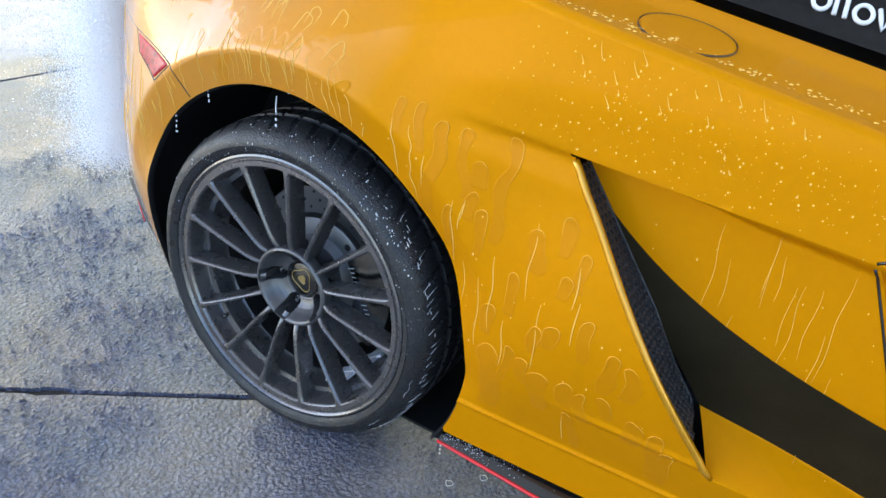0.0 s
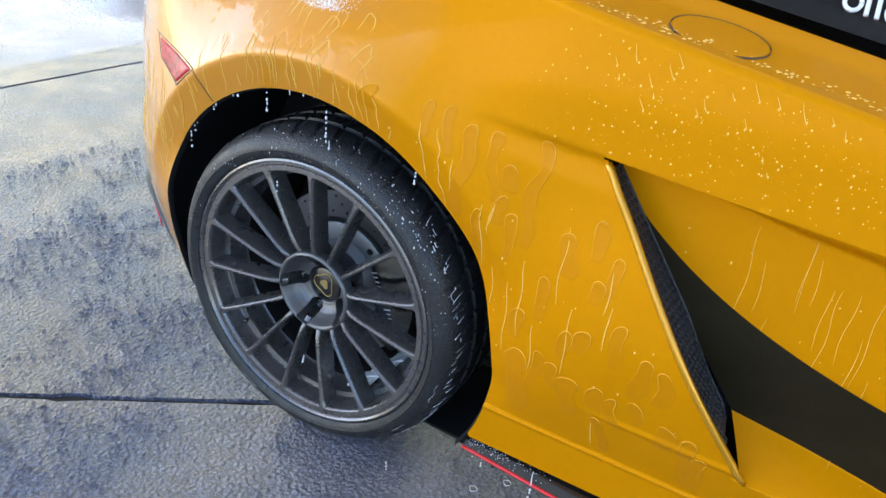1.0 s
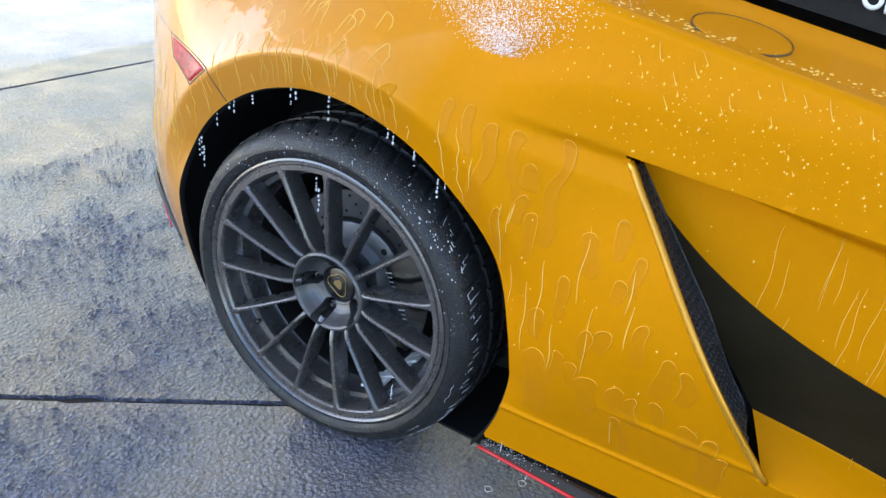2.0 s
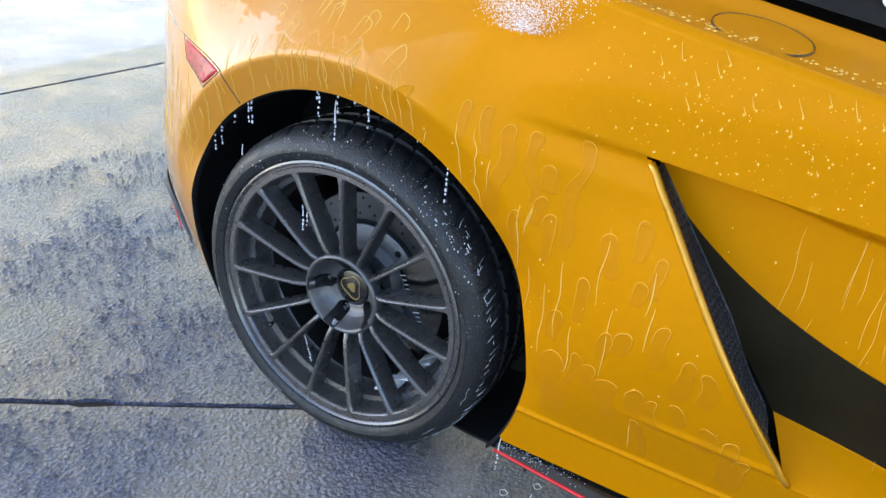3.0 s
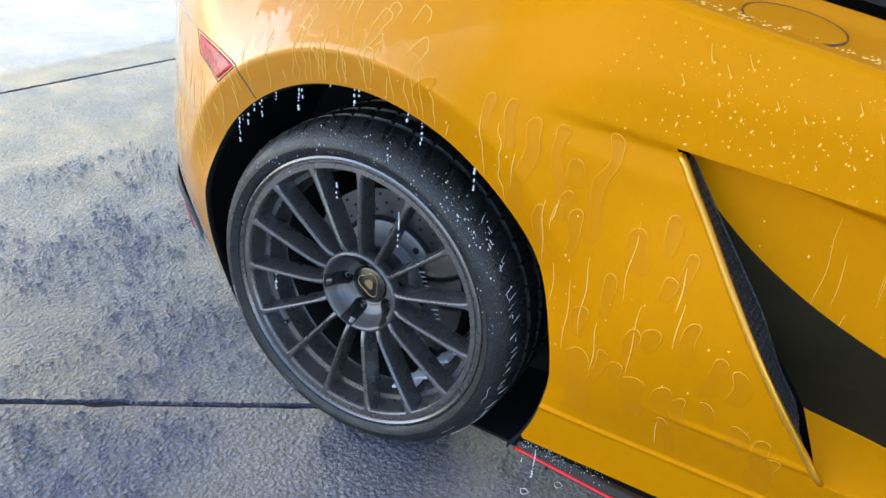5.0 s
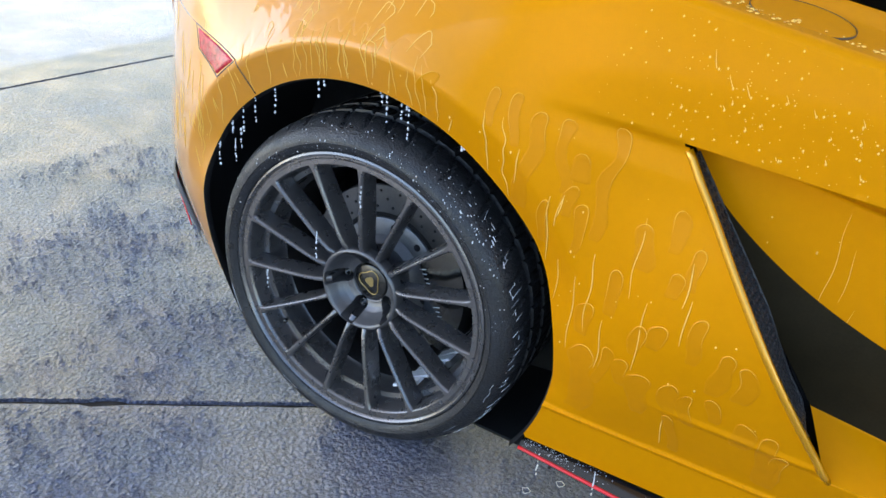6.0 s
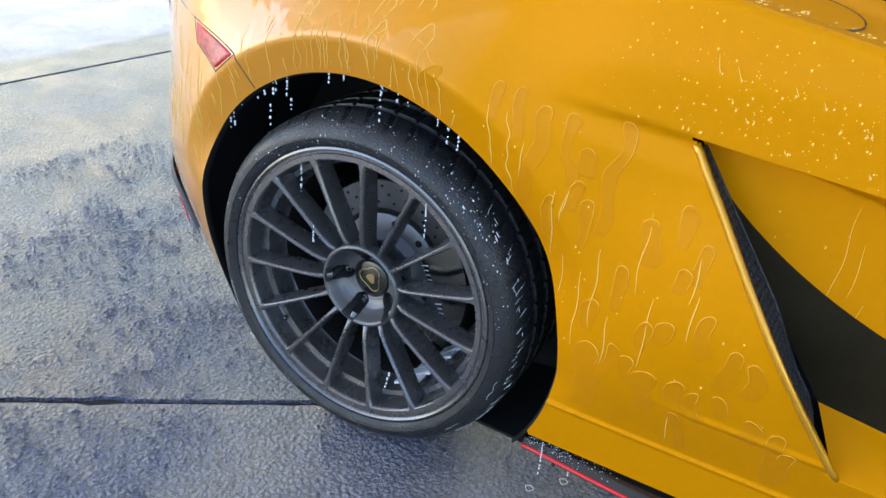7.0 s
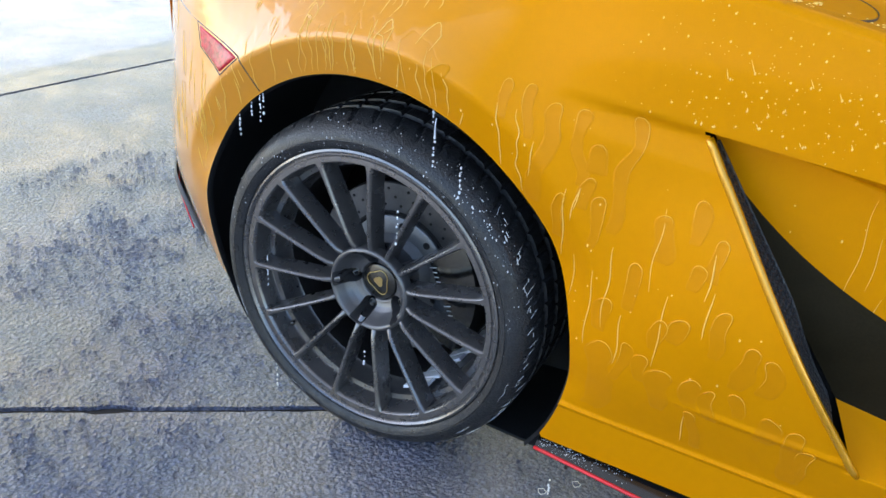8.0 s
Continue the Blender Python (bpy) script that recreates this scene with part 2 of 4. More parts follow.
def build_ground():
    ground = new("ground", mesh_of("ground", [(-400, -400, -0.006), (400, -400, -0.006), (400, 400, -0.006), (-400, 400, -0.006)], [(0, 1, 2, 3)], SOIL, False))
    tagged(ground, "wet textured grey concrete ground with dark joints", "ground", kind="structure")
    # the near joint runs through (-0.583, -0.318) and (0.296, 0.283)
    g = 0.0058
    a, b = Vector((-0.583, -0.318)), Vector((0.296, 0.283))
    way = (b - a).normalized()
    off = Vector((-way.y, way.x)) * g
    chip = random.Random(3)
    def on(x, s):
        p = a + way * ((x - a.x) / way.x) + off * s
        return (x, p.y)
    def edge(s):
        pts = []
        for x in np.arange(-1.30, 0.62, 0.024):
            u = s * (1 + abs(chip.gauss(0, 0.45)))
            if abs(x + 0.418) < 0.02:
                u *= 2.6
            pts.append(on(float(x), u))
        return pts
    left = -2.40
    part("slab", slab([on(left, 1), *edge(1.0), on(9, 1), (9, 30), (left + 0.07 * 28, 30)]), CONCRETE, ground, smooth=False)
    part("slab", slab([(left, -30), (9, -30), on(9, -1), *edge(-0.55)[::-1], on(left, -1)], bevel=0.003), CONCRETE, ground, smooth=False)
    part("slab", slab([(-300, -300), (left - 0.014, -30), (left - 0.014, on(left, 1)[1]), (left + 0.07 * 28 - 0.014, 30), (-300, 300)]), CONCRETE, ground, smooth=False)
    # stones of the worn top, standing a little proud
    verts, faces = [], []
    while len(faces) < 52000:
        x, y = chip.uniform(-1.5, 0.55), chip.uniform(-0.75, 0.95)
        thick = noise.noise(Vector((x * 3.1, y * 3.1, 0.3))) + 0.6 * noise.noise(Vector((x * 9, y * 9, 1.7)))
        line = abs((y - a.y) * way.x - (x - a.x) * way.y)
        if chip.random() > 0.35 + 0.9 * thick or line < 0.016:
            continue
        r = chip.choice((0.0012, 0.0018, 0.0024, 0.0034, 0.0046))
        h, t, q = r * chip.uniform(0.18, 0.42), chip.uniform(0, 6.3), chip.uniform(0.55, 1.0)
        k = len(verts)
        for ring, up in ((1.0, -0.0004), (0.62, h)):
            for i in range(6):
                w = ring * r * chip.uniform(0.8, 1.2)
                u, v = w * math.cos(math.pi / 3 * i), w * q * math.sin(math.pi / 3 * i)
                verts.append((x + u * math.cos(t) - v * math.sin(t), y + u * math.sin(t) + v * math.cos(t), up))
        faces += [(k + i, k + (i + 1) % 6, k + 6 + (i + 1) % 6, k + 6 + i) for i in range(6)] + [tuple(k + 6 + i for i in range(6))]
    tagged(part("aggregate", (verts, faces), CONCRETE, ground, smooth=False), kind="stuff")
    return ground


def build_added_shelter():
    # unseen roof added to shade the car; its edges place the sunlit ground
    roof = new("ceiling", mesh_of("ceiling", [(-6.6, -2.7, 3.8), (4.6, -2.7, 3.8), (4.6, 6.0, 3.8), (-6.6, 6.0, 3.8)], [(0, 1, 2, 3)], ROOFING, False))
    tagged(roof, "pale translucent roof sheet, unseen, added over the washing bay", "ceiling", kind="structure")
    # unseen wall, added only to close the far side
    wall = part("wall_north", box(-0.6, 6.0, 0, 4.6, 6.2, 3.95), PLASTER, None, smooth=False)
    tagged(wall, "plain painted wall, unseen, added to close the washing bay", "wall", kind="structure")


build_ground()
build_added_shelter()

# ---- the car ----
HUB = Vector((0.0, 0.0, 0.303))
ARCH, FLARE = 0.375, 0.434


def sstep(a, b, v):
    t = np.clip((v - a) / (b - a), 0, 1)
    return t * t * (3 - 2 * t)


def side(x, z):
    """The y of the body's flank at x along the car and height z."""
    x, z = np.asarray(x, float), np.asarray(z, float)
    d = np.hypot(x, z - HUB.z)
    x0 = -0.245 + 0.75 * np.clip(0.5 - z, 0, 1) ** 1.5 * sstep(0.0, -0.2, x)
    y = -0.03 + 0.07 * np.clip(0.1 - x, 0, 9) + 0.95 * np.clip(x0 - x, 0, 9) ** 2
    # the swell of the panel ahead of the wheel
    y = y - 0.022 * sstep(0.38, 0.58, x) * np.exp(-((z - 0.47) / 0.11) ** 2) + 0.012 * sstep(0.55, 0.68, z) * sstep(0.35, 0.5, x)
    # the haunch leans in above the flare
    lean = 0.75 * (1 - sstep(-0.08, 0.50, x)) * (0.3 + 0.7 * sstep(-0.40, -0.16, x))
    e = d - FLARE
    y = y + 0.020 * np.clip(-e / (FLARE - ARCH), 0, 1) * sstep(0.38, 0.52, z)
    y = y + lean * 0.5 * (e + np.sqrt(e * e + 0.004 ** 2)) * sstep(0.30, 0.55, z)
    # crease that fades out to the back
    zc = crease(x)
    y = y + 0.009 * sstep(0.28, 0.44, x) * sstep(0.0, 0.008, zc - z) * sstep(0.05, 0.010, zc - z)
    # roll towards the shoulder
    y = y + 2.2 * np.clip(z - 0.765, 0, 1) ** 2
    # the lower flank goes in to the sill
    u = (0.335 - z) / 0.103
    low = np.clip(0.5 * (u + np.sqrt(u * u + 0.16)), 0, 1.08) * 0.040 - 0.006 * np.exp(-((z - 0.230) / 0.005) ** 2)
    low = low - 0.004 * np.exp(-((z - 0.333) / 0.006) ** 2) * sstep(0.5, 0.62, x)
    ahead = sstep(0.1, 0.3, x)
    y = y + low * ahead + 0.09 * np.clip(0.232 - z, 0, 1) * ahead
    near = np.clip(1 - (d - ARCH) / 0.10, 0, 1) ** 2
    y = y + 0.022 * near * ahead * sstep(0.62, 0.45, z) * sstep(0.22, 0.3, z)
    return y


def crease(x):
    return 0.729 - 0.075 * (np.asarray(x, float) - 0.292)


def shoulder(x):
    return 0.855 - 0.15 * (np.asarray(x, float) - 0.62)


def vent_edge(z):
    """The x of the quarter panel's front edge at the side intake."""
    return 0.498 + (0.70 - np.asarray(z, float)) * 0.721


def trough(x, inward):
    """How far the deck is sunk behind the shoulder's flat rim."""
    return (0.013 * sstep(0.046, 0.060, inward) - 0.1 * np.clip(inward - 0.06, 0, 1)) * sstep(0.395, 0.425, x) * (1 - 0.5 * sstep(0.7, 1.2, x))


SILL_TOP = 0.318


def flank_point(x, z):
    return Vector((x, float(side(x, z)), z))


def build_flank(car):
    """Flank, shoulder and deck as one sheet with the arch and the intake cut out."""
    step = 0.006
    xs = np.arange(-0.95, 1.30, step)
    zs = np.concatenate([np.arange(0.143, 0.218, step), np.arange(0.218, 0.244, 0.002), np.arange(0.246, 0.318, step), np.arange(0.320, 0.346, 0.002), np.arange(0.348, 0.80, step)])
    top = np.linspace(0, 1, 100)
    X = np.repeat(xs[None, :], len(zs) + len(top), 0)
    Z = np.zeros_like(X)
    Y = np.zeros_like(X)
    for i, z in enumerate(zs):
        Z[i] = z
    base = Z[:len(zs)]
    # move the points near the cut lines on to them
    Xs = X[:len(zs)]
    d = np.hypot(Xs, base - HUB.z)
    k = np.abs(d - ARCH) < step * 0.72
    Xs[k], base[k] = Xs[k] / d[k] * ARCH, HUB.z + (base[k] - HUB.z) / d[k] * ARCH
    cut = lambda x, z: (x > vent_edge(z)) & (z > SILL_TOP) & (z < crease(x)) & (x > 0.4)
    zc = crease(Xs)
    k = (np.abs(base - zc) < step * 0.55) & (Xs > 0.49)
    base[k] = zc[k]
    k = (np.abs(base - SILL_TOP) < step * 0.55) & (Xs > 0.76)
    base[k] = SILL_TOP
    e = Xs - vent_edge(base)
    k = (np.abs(e) < step * 0.55) & (base < 0.705) & (base > SILL_TOP - 0.004)
    Xs[k] = vent_edge(base)[k]
    Y[:len(zs)] = side(Xs, base)
    # over the shoulder and on to the deck
    sh = shoulder(xs)
    y0 = side(xs, np.full_like(xs, zs[-1]))
    for i, t in enumerate(top):
        j = len(zs) + i
        if t < 0.5:
            s = t / 0.5
            z = zs[-1] + step + (sh - 0.012 - zs[-1] - step) * s
            Z[j], Y[j] = z, side(xs, z)
        else:
            s = (t - 0.5) / 0.5
            a = np.clip(s / 0.25, 0, 1) * math.pi / 2
            ye = side(xs, sh - 0.012)
            Z[j] = sh - 0.012 + 0.012 * np.sin(a)
            Y[j] = ye + 0.016 * (1 - np.cos(a)) + np.clip(s - 0.25, 0, 1) / 0.75 * 0.24
            Z[j] -= trough(xs, Y[j] - ye)
            Z[j] += 0.05 * np.clip((0.39 - xs) / 0.4, 0, 1) * sstep(0.25, 1.0, s)
            Z[j] += 0.010 * sstep(0.80, 1.0, s)
    cx = (X[:-1, :-1] + X[1:, 1:] + X[1:, :-1] + X[:-1, 1:]) / 4
    cz = (Z[:-1, :-1] + Z[1:, 1:] + Z[1:, :-1] + Z[:-1, 1:]) / 4
    inside = np.hypot(cx, cz - HUB.z) < ARCH
    inside |= (np.abs(cx) < 0.345) & (cz < HUB.z)
    inside |= cut(cx, cz)
    inside |= (cx < -0.3) & (cz < 0.20)
    keep = ~inside
    seam_x = lambda z: -0.247 - (z - 0.663) * 0.55
    rear = cx < seam_x(cz)
    verts = np.stack([X, Y, Z], -1).reshape(-1, 3)
    rows, cols = X.shape
    part("quarter_panel", (verts, grid_faces(rows, cols, keep & ~rear)), PAINT, car, "wet yellow painted rear quarter panel", True)
    part("rear_bumper", (verts, grid_faces(rows, cols, keep & rear)), PAINT, car, "wet yellow painted bumper corner", True)
    for ob in car.children:
        bm = bmesh.new()
        bm.from_mesh(ob.data)
        bmesh.ops.delete(bm, geom=[v for v in bm.verts if not v.link_faces], context="VERTS")
        bm.to_mesh(ob.data)
        bm.free()


def scoop(x, z):
    """The y of the hollow behind the door that leads air to the intake."""
    x, z = np.asarray(x, float), np.asarray(z, float)
    deep = 0.034 + 0.018 * sstep(0.50, 0.38, z)
    y = deep - (deep - 0.004) * sstep(0.05, 0.5, x - vent_edge(z))
    edge = side(x, crease(x)) + 0.004
    k = sstep(0.008 + 0.020 * sstep(0.02, 0.25, x - vent_edge(z)), 0.0, crease(x) - z)
    y = y * (1 - k) + edge * k
    zl = 0.376 - 0.14 * (x - 0.724)
    k = np.clip((zl - z) / (zl - SILL_TOP + 1e-4), 0, 1)
    k = np.where(zl > SILL_TOP, k, 0)
    out = side(x, np.full_like(x, SILL_TOP))
    return y * (1 - k) + out * k


def build_intake(car):
    n, m = 110, 150
    verts = []
    for i in range(m):
        for j in range(n):
            s, t = j / (n - 1), i / (m - 1)
            xr = 1.29
            z = SILL_TOP + (float(crease(0.498)) - SILL_TOP) * t
            x = float(vent_edge(z)) - 0.004 + (xr - float(vent_edge(z))) * s ** 1.3
            z = min(z, float(crease(x)) - 0.0) if t > 0.8 else z
            z = SILL_TOP + (float(crease(x)) - SILL_TOP) * t
            x = float(vent_edge(z)) - 0.004 + (xr - float(vent_edge(z))) * s ** 1.3
            z = SILL_TOP + (float(crease(x)) - SILL_TOP) * t
            verts.append((x, float(scoop(x, z)), z))
    part("scoop_panel", (verts, grid_faces(m, n)), PAINT, car, "yellow painted hollow behind the door")
    # black stripe laid on the hollow
    verts = []
    n, m = 120, 40
    for j in range(n):
        x = 0.5300 + (1.27 - 0.5300) * (j / (n - 1)) ** 1.15
        zu = 0.427 + 0.214 * math.exp(-(x - 0.539) / 0.235)
        zl = max(0.376 - 0.14 * (x - 0.724), 0.70 - (x - 0.4937) / 0.721)
        zl = min(zl, zu)
        for i in range(m):
            z = zl + (zu - zl) * i / (m - 1)
            verts.append((x, float(scoop(x, z)) - 0.0012, z))
    part("stripe", (verts, [f[::-1] for f in grid_faces(n, m)]), DECAL, car, "matt black curved stripe")
    # lip along the panel's front edge
    pts = []
    for i in range(40):
        z = 0.704 - (0.704 - 0.316) * i / 39
        x = float(vent_edge(z))
        pts.append((x, float(side(x, z)) + 0.001, z))
    part("lip", tube(pts, [0.0055] * 39 + [0.004], 12), LIP_HIGHLIGHT, car, "rounded yellow edge of the intake")
    # grille between the lip and the hollow
    tilt = lambda z: -0.10 + 0.20 * float(sstep(0.40, 0.52, z))
    back = []
    for i in range(60):
        z = 0.70 - (0.70 - 0.345) * i / 59
        x = float(vent_edge(z)) - 0.006
        y0, y1 = float(side(x, z)) + 0.003, float(scoop(x + 0.01, z)) + 0.004
        back += [(x - 0.03, y0, z), (x - 0.03, y1, z)]
    part("intake_back", (back, grid_faces(60, 2)), LINER, car)
    verts, faces = [], []
    size = 0.0062
    row = 0
    z = 0.688
    while z > 0.348:
        x = float(vent_edge(z)) - 0.004
        y0, y1 = float(side(x, z)) + 0.004, float(scoop(x + 0.01, z)) + 0.002
        fade = float(sstep(0.345, 0.380, z))
        y1 = y0 + (y1 - y0) * fade
        y = y0 + (size * 0.87 if row % 2 else 0.0)
        while y < y1 + size:
            k = len(verts)
            for depth in (0.0, -0.006):
                for r in (size, size * 0.72):
                    for a in range(6):
                        c, q = math.cos(math.pi / 3 * a), math.sin(math.pi / 3 * a)
                        zz, yy = z + r * c * 0.98, min(max(y + r * q * 0.98, y0 - 0.003), y1 + 0.002)
                        verts.append((float(vent_edge(zz)) - 0.005 + depth + tilt(zz) * (yy - y0), yy, zz))
            for a in range(6):
                b = (a + 1) % 6
                faces += [(k + a, k + b, k + 6 + b, k + 6 + a), (k + 6 + a, k + 6 + b, k + 18 + b, k + 18 + a)]
            y += size * 1.74
        row += 1
        z -= size * 1.5
    part("grille", (verts, faces), DARK, car, "black hexagon mesh grille", False)
    # the black rim of the mesh where it meets the hollow
    pts = []
    for i in range(40):
        z = 0.692 - (0.692 - 0.352) * i / 39
        x = float(vent_edge(z)) - 0.004
        y0, y1 = float(side(x, z)) + 0.004, float(scoop(x + 0.01, z))
        pts.append((x - 0.003 + tilt(z) * (y1 - y0), y0 + (y1 - y0) * float(sstep(0.340, 0.378, z)), z))
    part("grille_rim", tube(pts, 0.0028, 6), DARK, car)


def surface_patch(corners, n, lift, f=side):
    """A patch on the flank between four (x, z) corners, lifted off it, with a turned-down edge."""
    verts = []
    for i in range(n + 1):
        for j in range(n + 1):
            s, t = i / n, j / n
            p = [(1 - s) * ((1 - t) * corners[0][k] + t * corners[1][k]) + s * ((1 - t) * corners[3][k] + t * corners[2][k]) for k in (0, 1)]
            edge = min(s, 1 - s, t, 1 - t) * n
            verts.append((p[0], float(f(p[0], p[1])) - lift * min(edge, 1.0) + (0.004 if edge == 0 else 0), p[1]))
    return verts, grid_faces(n + 1, n + 1)


def build_rear(car):
    light = part("tail_light", surface_patch([(-0.379, 0.692), (-0.248, 0.663), (-0.295, 0.629), (-0.364, 0.657)], 16, 0.003), LENS, car, "wet red tail light lens")
    ring = [(-0.381, 0.695), (-0.248, 0.665), (-0.295, 0.626), (-0.366, 0.655), (-0.381, 0.695)]
    pts = []
    for (a, b), (c, d) in zip(ring, ring[1:]):
        pts += [flank_point(a + (c - a) * k / 8, b + (d - b) * k / 8) for k in range(8)]
    part("gasket", tube(pts + [pts[0]], 0.0013, 6), BLACK, light)
    seam = [flank_point(-0.247 + 0.55 * (0.664 - z), z) for z in np.linspace(0.664, 0.612, 14)]
    part("panel_gap", tube([p + Vector((0, 0.0008, 0)) for p in seam], 0.0016, 6), BLACK, car)
    seam = [flank_point(-0.381 - 0.13 * k / 12, 0.695 + 0.018 * k / 12) for k in range(13)]
    part("panel_gap", tube([p + Vector((0, 0.0008, 0)) for p in seam], 0.0016, 6), BLACK, car)
    # black valance under the bumper corner
    verts, n, m = [], 50, 14
    top = lambda x: min(max(0.14 + 0.8 * (-0.42 - x), 0.14), 0.30)
    for x in np.linspace(-0.50, -0.95, n):
        for i in range(m):
            z = 0.16 + (top(x) - 0.16) * i / (m - 1)
            out = 0.004 + 0.014 * min(1.0, (-0.50 - x) / 0.10)
            verts.append((x - 0.012, float(side(x, max(z, 0.17))) - out + (0.012 if i == m - 1 else 0), z))
    part("valance", (verts, grid_faces(n, m)), DARK, car, "black plastic rear valance")
    pts = [(x - 0.012, float(side(x, max(top(x) - 0.035, 0.17))) - 0.019, top(x) - 0.035) for x in np.linspace(-0.54, -0.90, 30)]
    part("red_line", tube(pts, 0.0018, 6), RED, car)


def build_door_gap(car):
    pts = []
    for k in range(24):
        z = 0.676 - 0.34 * k / 23
        x = 0.862 + (0.676 - z) * 0.43
        pts.append((x, float(scoop(x, z)) - 0.0005, z))
    part("door_gap", tube(pts, 0.0022, 6), BLACK, car)
    part("door_edge", tube([(x + 0.004, y - 0.0005, z) for x, y, z in pts], 0.0022, 6), PAINT, car)
    pts = [(0.860 + 0.10 * k / 10, float(side(0.860 + 0.10 * k / 10, 0.688 + 0.05 * k / 10)) - 0.0003, 0.688 + 0.05 * k / 10) for k in range(11)]
    part("door_gap", tube(pts, 0.0020, 6), BLACK, car)


def build_sill(car):
    """The black blade under the sill with its red edge."""
    edge = lambda x: 0.013 - 0.095 * (x - 0.344)
    verts, n = [], 60
    for j in range(n):
        x = 0.340 + 0.96 * j / (n - 1)
        y = edge(x)
        for yy, z in ((0.35, 0.118), (y, 0.118), (y - 0.002, 0.121), (y, 0.125), (0.03, 0.133), (0.06, 0.15)):
            verts.append((x, yy, z))
    faces = grid_faces(n, 6)
    skirt = part("skirt", (verts, faces), BLACK, car, "wet black side skirt")
    part("red_edge", tube([(x, edge(x) - 0.001, 0.1245) for x in np.linspace(0.340, 1.3, 30)], 0.0032, 8), RED, skirt, "thin bright red edge strip")


def build_top(car):
    cap = lathe([(0.0, 0.0), (0.060, 0.0), (0.0645, -0.0003), (0.066, -0.003)], 72)
    ring = lathe([(0.0662, -0.003), (0.0663, 0.0002), (0.0666, 0.0002), (0.0669, -0.003)], 96)
    tilt = Matrix.Translation((0.567, 0.135, float(shoulder(0.567)) - float(trough(0.567, 0.145)) + 0.0022)) @ Euler((math.atan(0.1), math.atan(0.15), 0)).to_matrix().to_4x4()
    flip = lambda g: ([tilt @ Vector((x, z, -0.0 + y)) for x, y, z in g[0]], g[1])
    lid = part("fuel_cap", flip(cap), PAINT, car, "round yellow fuel filler flap")
    part("cap_gap", flip(ring), SEAM, lid)
    z0 = lambda x: 0.888 - 0.145 * (x - 0.578)
    for name, mat, a, b, up in (("window_border", FRIT, -0.017, 0.018, 0.0), ("side_window", GLASS, 0.018, 0.30, 0.0)):
        verts = []
        for x in np.linspace(0.20, 1.30, 12):
            for t in (a, b):
                verts.append((x, 0.292 + 0.75 * t, z0(x) + 0.012 + 0.62 * t))
        part(name, (verts, grid_faces(12, 2)), mat, car, "dark tinted glass" if name == "side_window" else "")
    # white lettering of the window film, as plain shapes
    def on_glass(x, t):
        return Vector((x, 0.292 + 0.75 * t - 0.002, z0(x) + 0.0135 + 0.62 * t))
    x = 0.688
    for kind, wide in (("bow", 0.022), ("bar", 0.008), ("bar", 0.008), ("bow", 0.024), ("slant", 0.02), ("bow", 0.022), ("bar", 0.008)):
        if kind == "bow":
            pts = [on_glass(x + wide / 2 + wide / 2 * math.cos(a), 0.036 + 0.016 * math.sin(a)) for a in np.linspace(0, 2 * math.pi, 22)]
        elif kind == "bar":
            pts = [on_glass(x + wide / 2 - 0.004 * k, 0.019 + 0.056 * k) for k in (0, 0.5, 1)]
        else:
            pts = [on_glass(x + wide / 2 - wide / 2 * k, 0.019 + 0.034 * abs(k)) for k in (-1, -0.5, 0, 0.5, 1)]
        part("lettering", tube(pts, 0.0034, 6), WHITE, car)
        x += wide + 0.006


def build_inside(car):
    """Dark wheel house, floor and core of the car, with an added plate for shade."""
    verts, n = [], 64
    for i in range(n + 1):
        a = math.radians(-32 + 244 * i / n)
        for r, y in ((ARCH + 0.001, 0.0), (ARCH - 0.004, 0.012), (ARCH + 0.012, 0.02), (ARCH + 0.03, 0.10), (ARCH + 0.03, 0.36)):
            x, z = r * math.cos(a), HUB.z + r * math.sin(a)
            yy = float(side(ARCH * math.cos(a), HUB.z + ARCH * math.sin(a))) + 0.001 if y < 0.015 else y + max(0, float(side(ARCH * math.cos(a), HUB.z + ARCH * math.sin(a))))
            verts.append((x, yy + (0.010 if y == 0.012 else 0), z))
    part("wheel_house", (verts, grid_faces(n + 1, 5)), LINER, car, "black wheel arch liner")
    # wall carried down almost to the ground to block light from beyond
    part("wheel_house_wall", box(-0.45, 0.36, 0.02, 0.45, 0.38, 0.80), LINER, car, smooth=False)
    part("underbody", box(0.40, 0.10, 0.120, 2.10, 1.76, 0.30), LINER, car, smooth=False)
    part("underbody", box(-0.64, 0.385, 0.12, 0.398, 1.475, 0.59), LINER, car, smooth=False)
    # added black plate over the ground, standing in for the shadow behind the tyre
    flap = [(0.397, 0.10, 0.05), (0.397, 0.36, 0.05), (0.168, 0.36, 0.03), (0.168, 0.13, 0.03)]
    part("air_flap", (flap + [(x, y, z - 0.006) for x, y, z in flap], [(0, 1, 2, 3), (7, 6, 5, 4), (0, 3, 7, 4), (2, 6, 7, 3), (1, 5, 6, 2), (0, 4, 5, 1)]), LINER, car, smooth=False)
    part("wheel_house_front", box(0.392, 0.03, 0.09, 0.397, 0.36, 0.40), LINER, car, smooth=False)
    part("body_core", box(-0.55, 0.40, 0.60, 1.30, 1.50, 0.82), LINER, car, smooth=False)
    part("engine_cover", box(-0.70, 0.30, 0.82, 0.36, 1.60, 0.93, 0.02), PAINT, car, smooth=False)
    part("sill_inner", box(0.42, 0.07, 0.13, 1.30, 0.10, 0.70), LINER, car, smooth=False)


MIDDLE, FRONT_AXLE = 0.93, 2.56


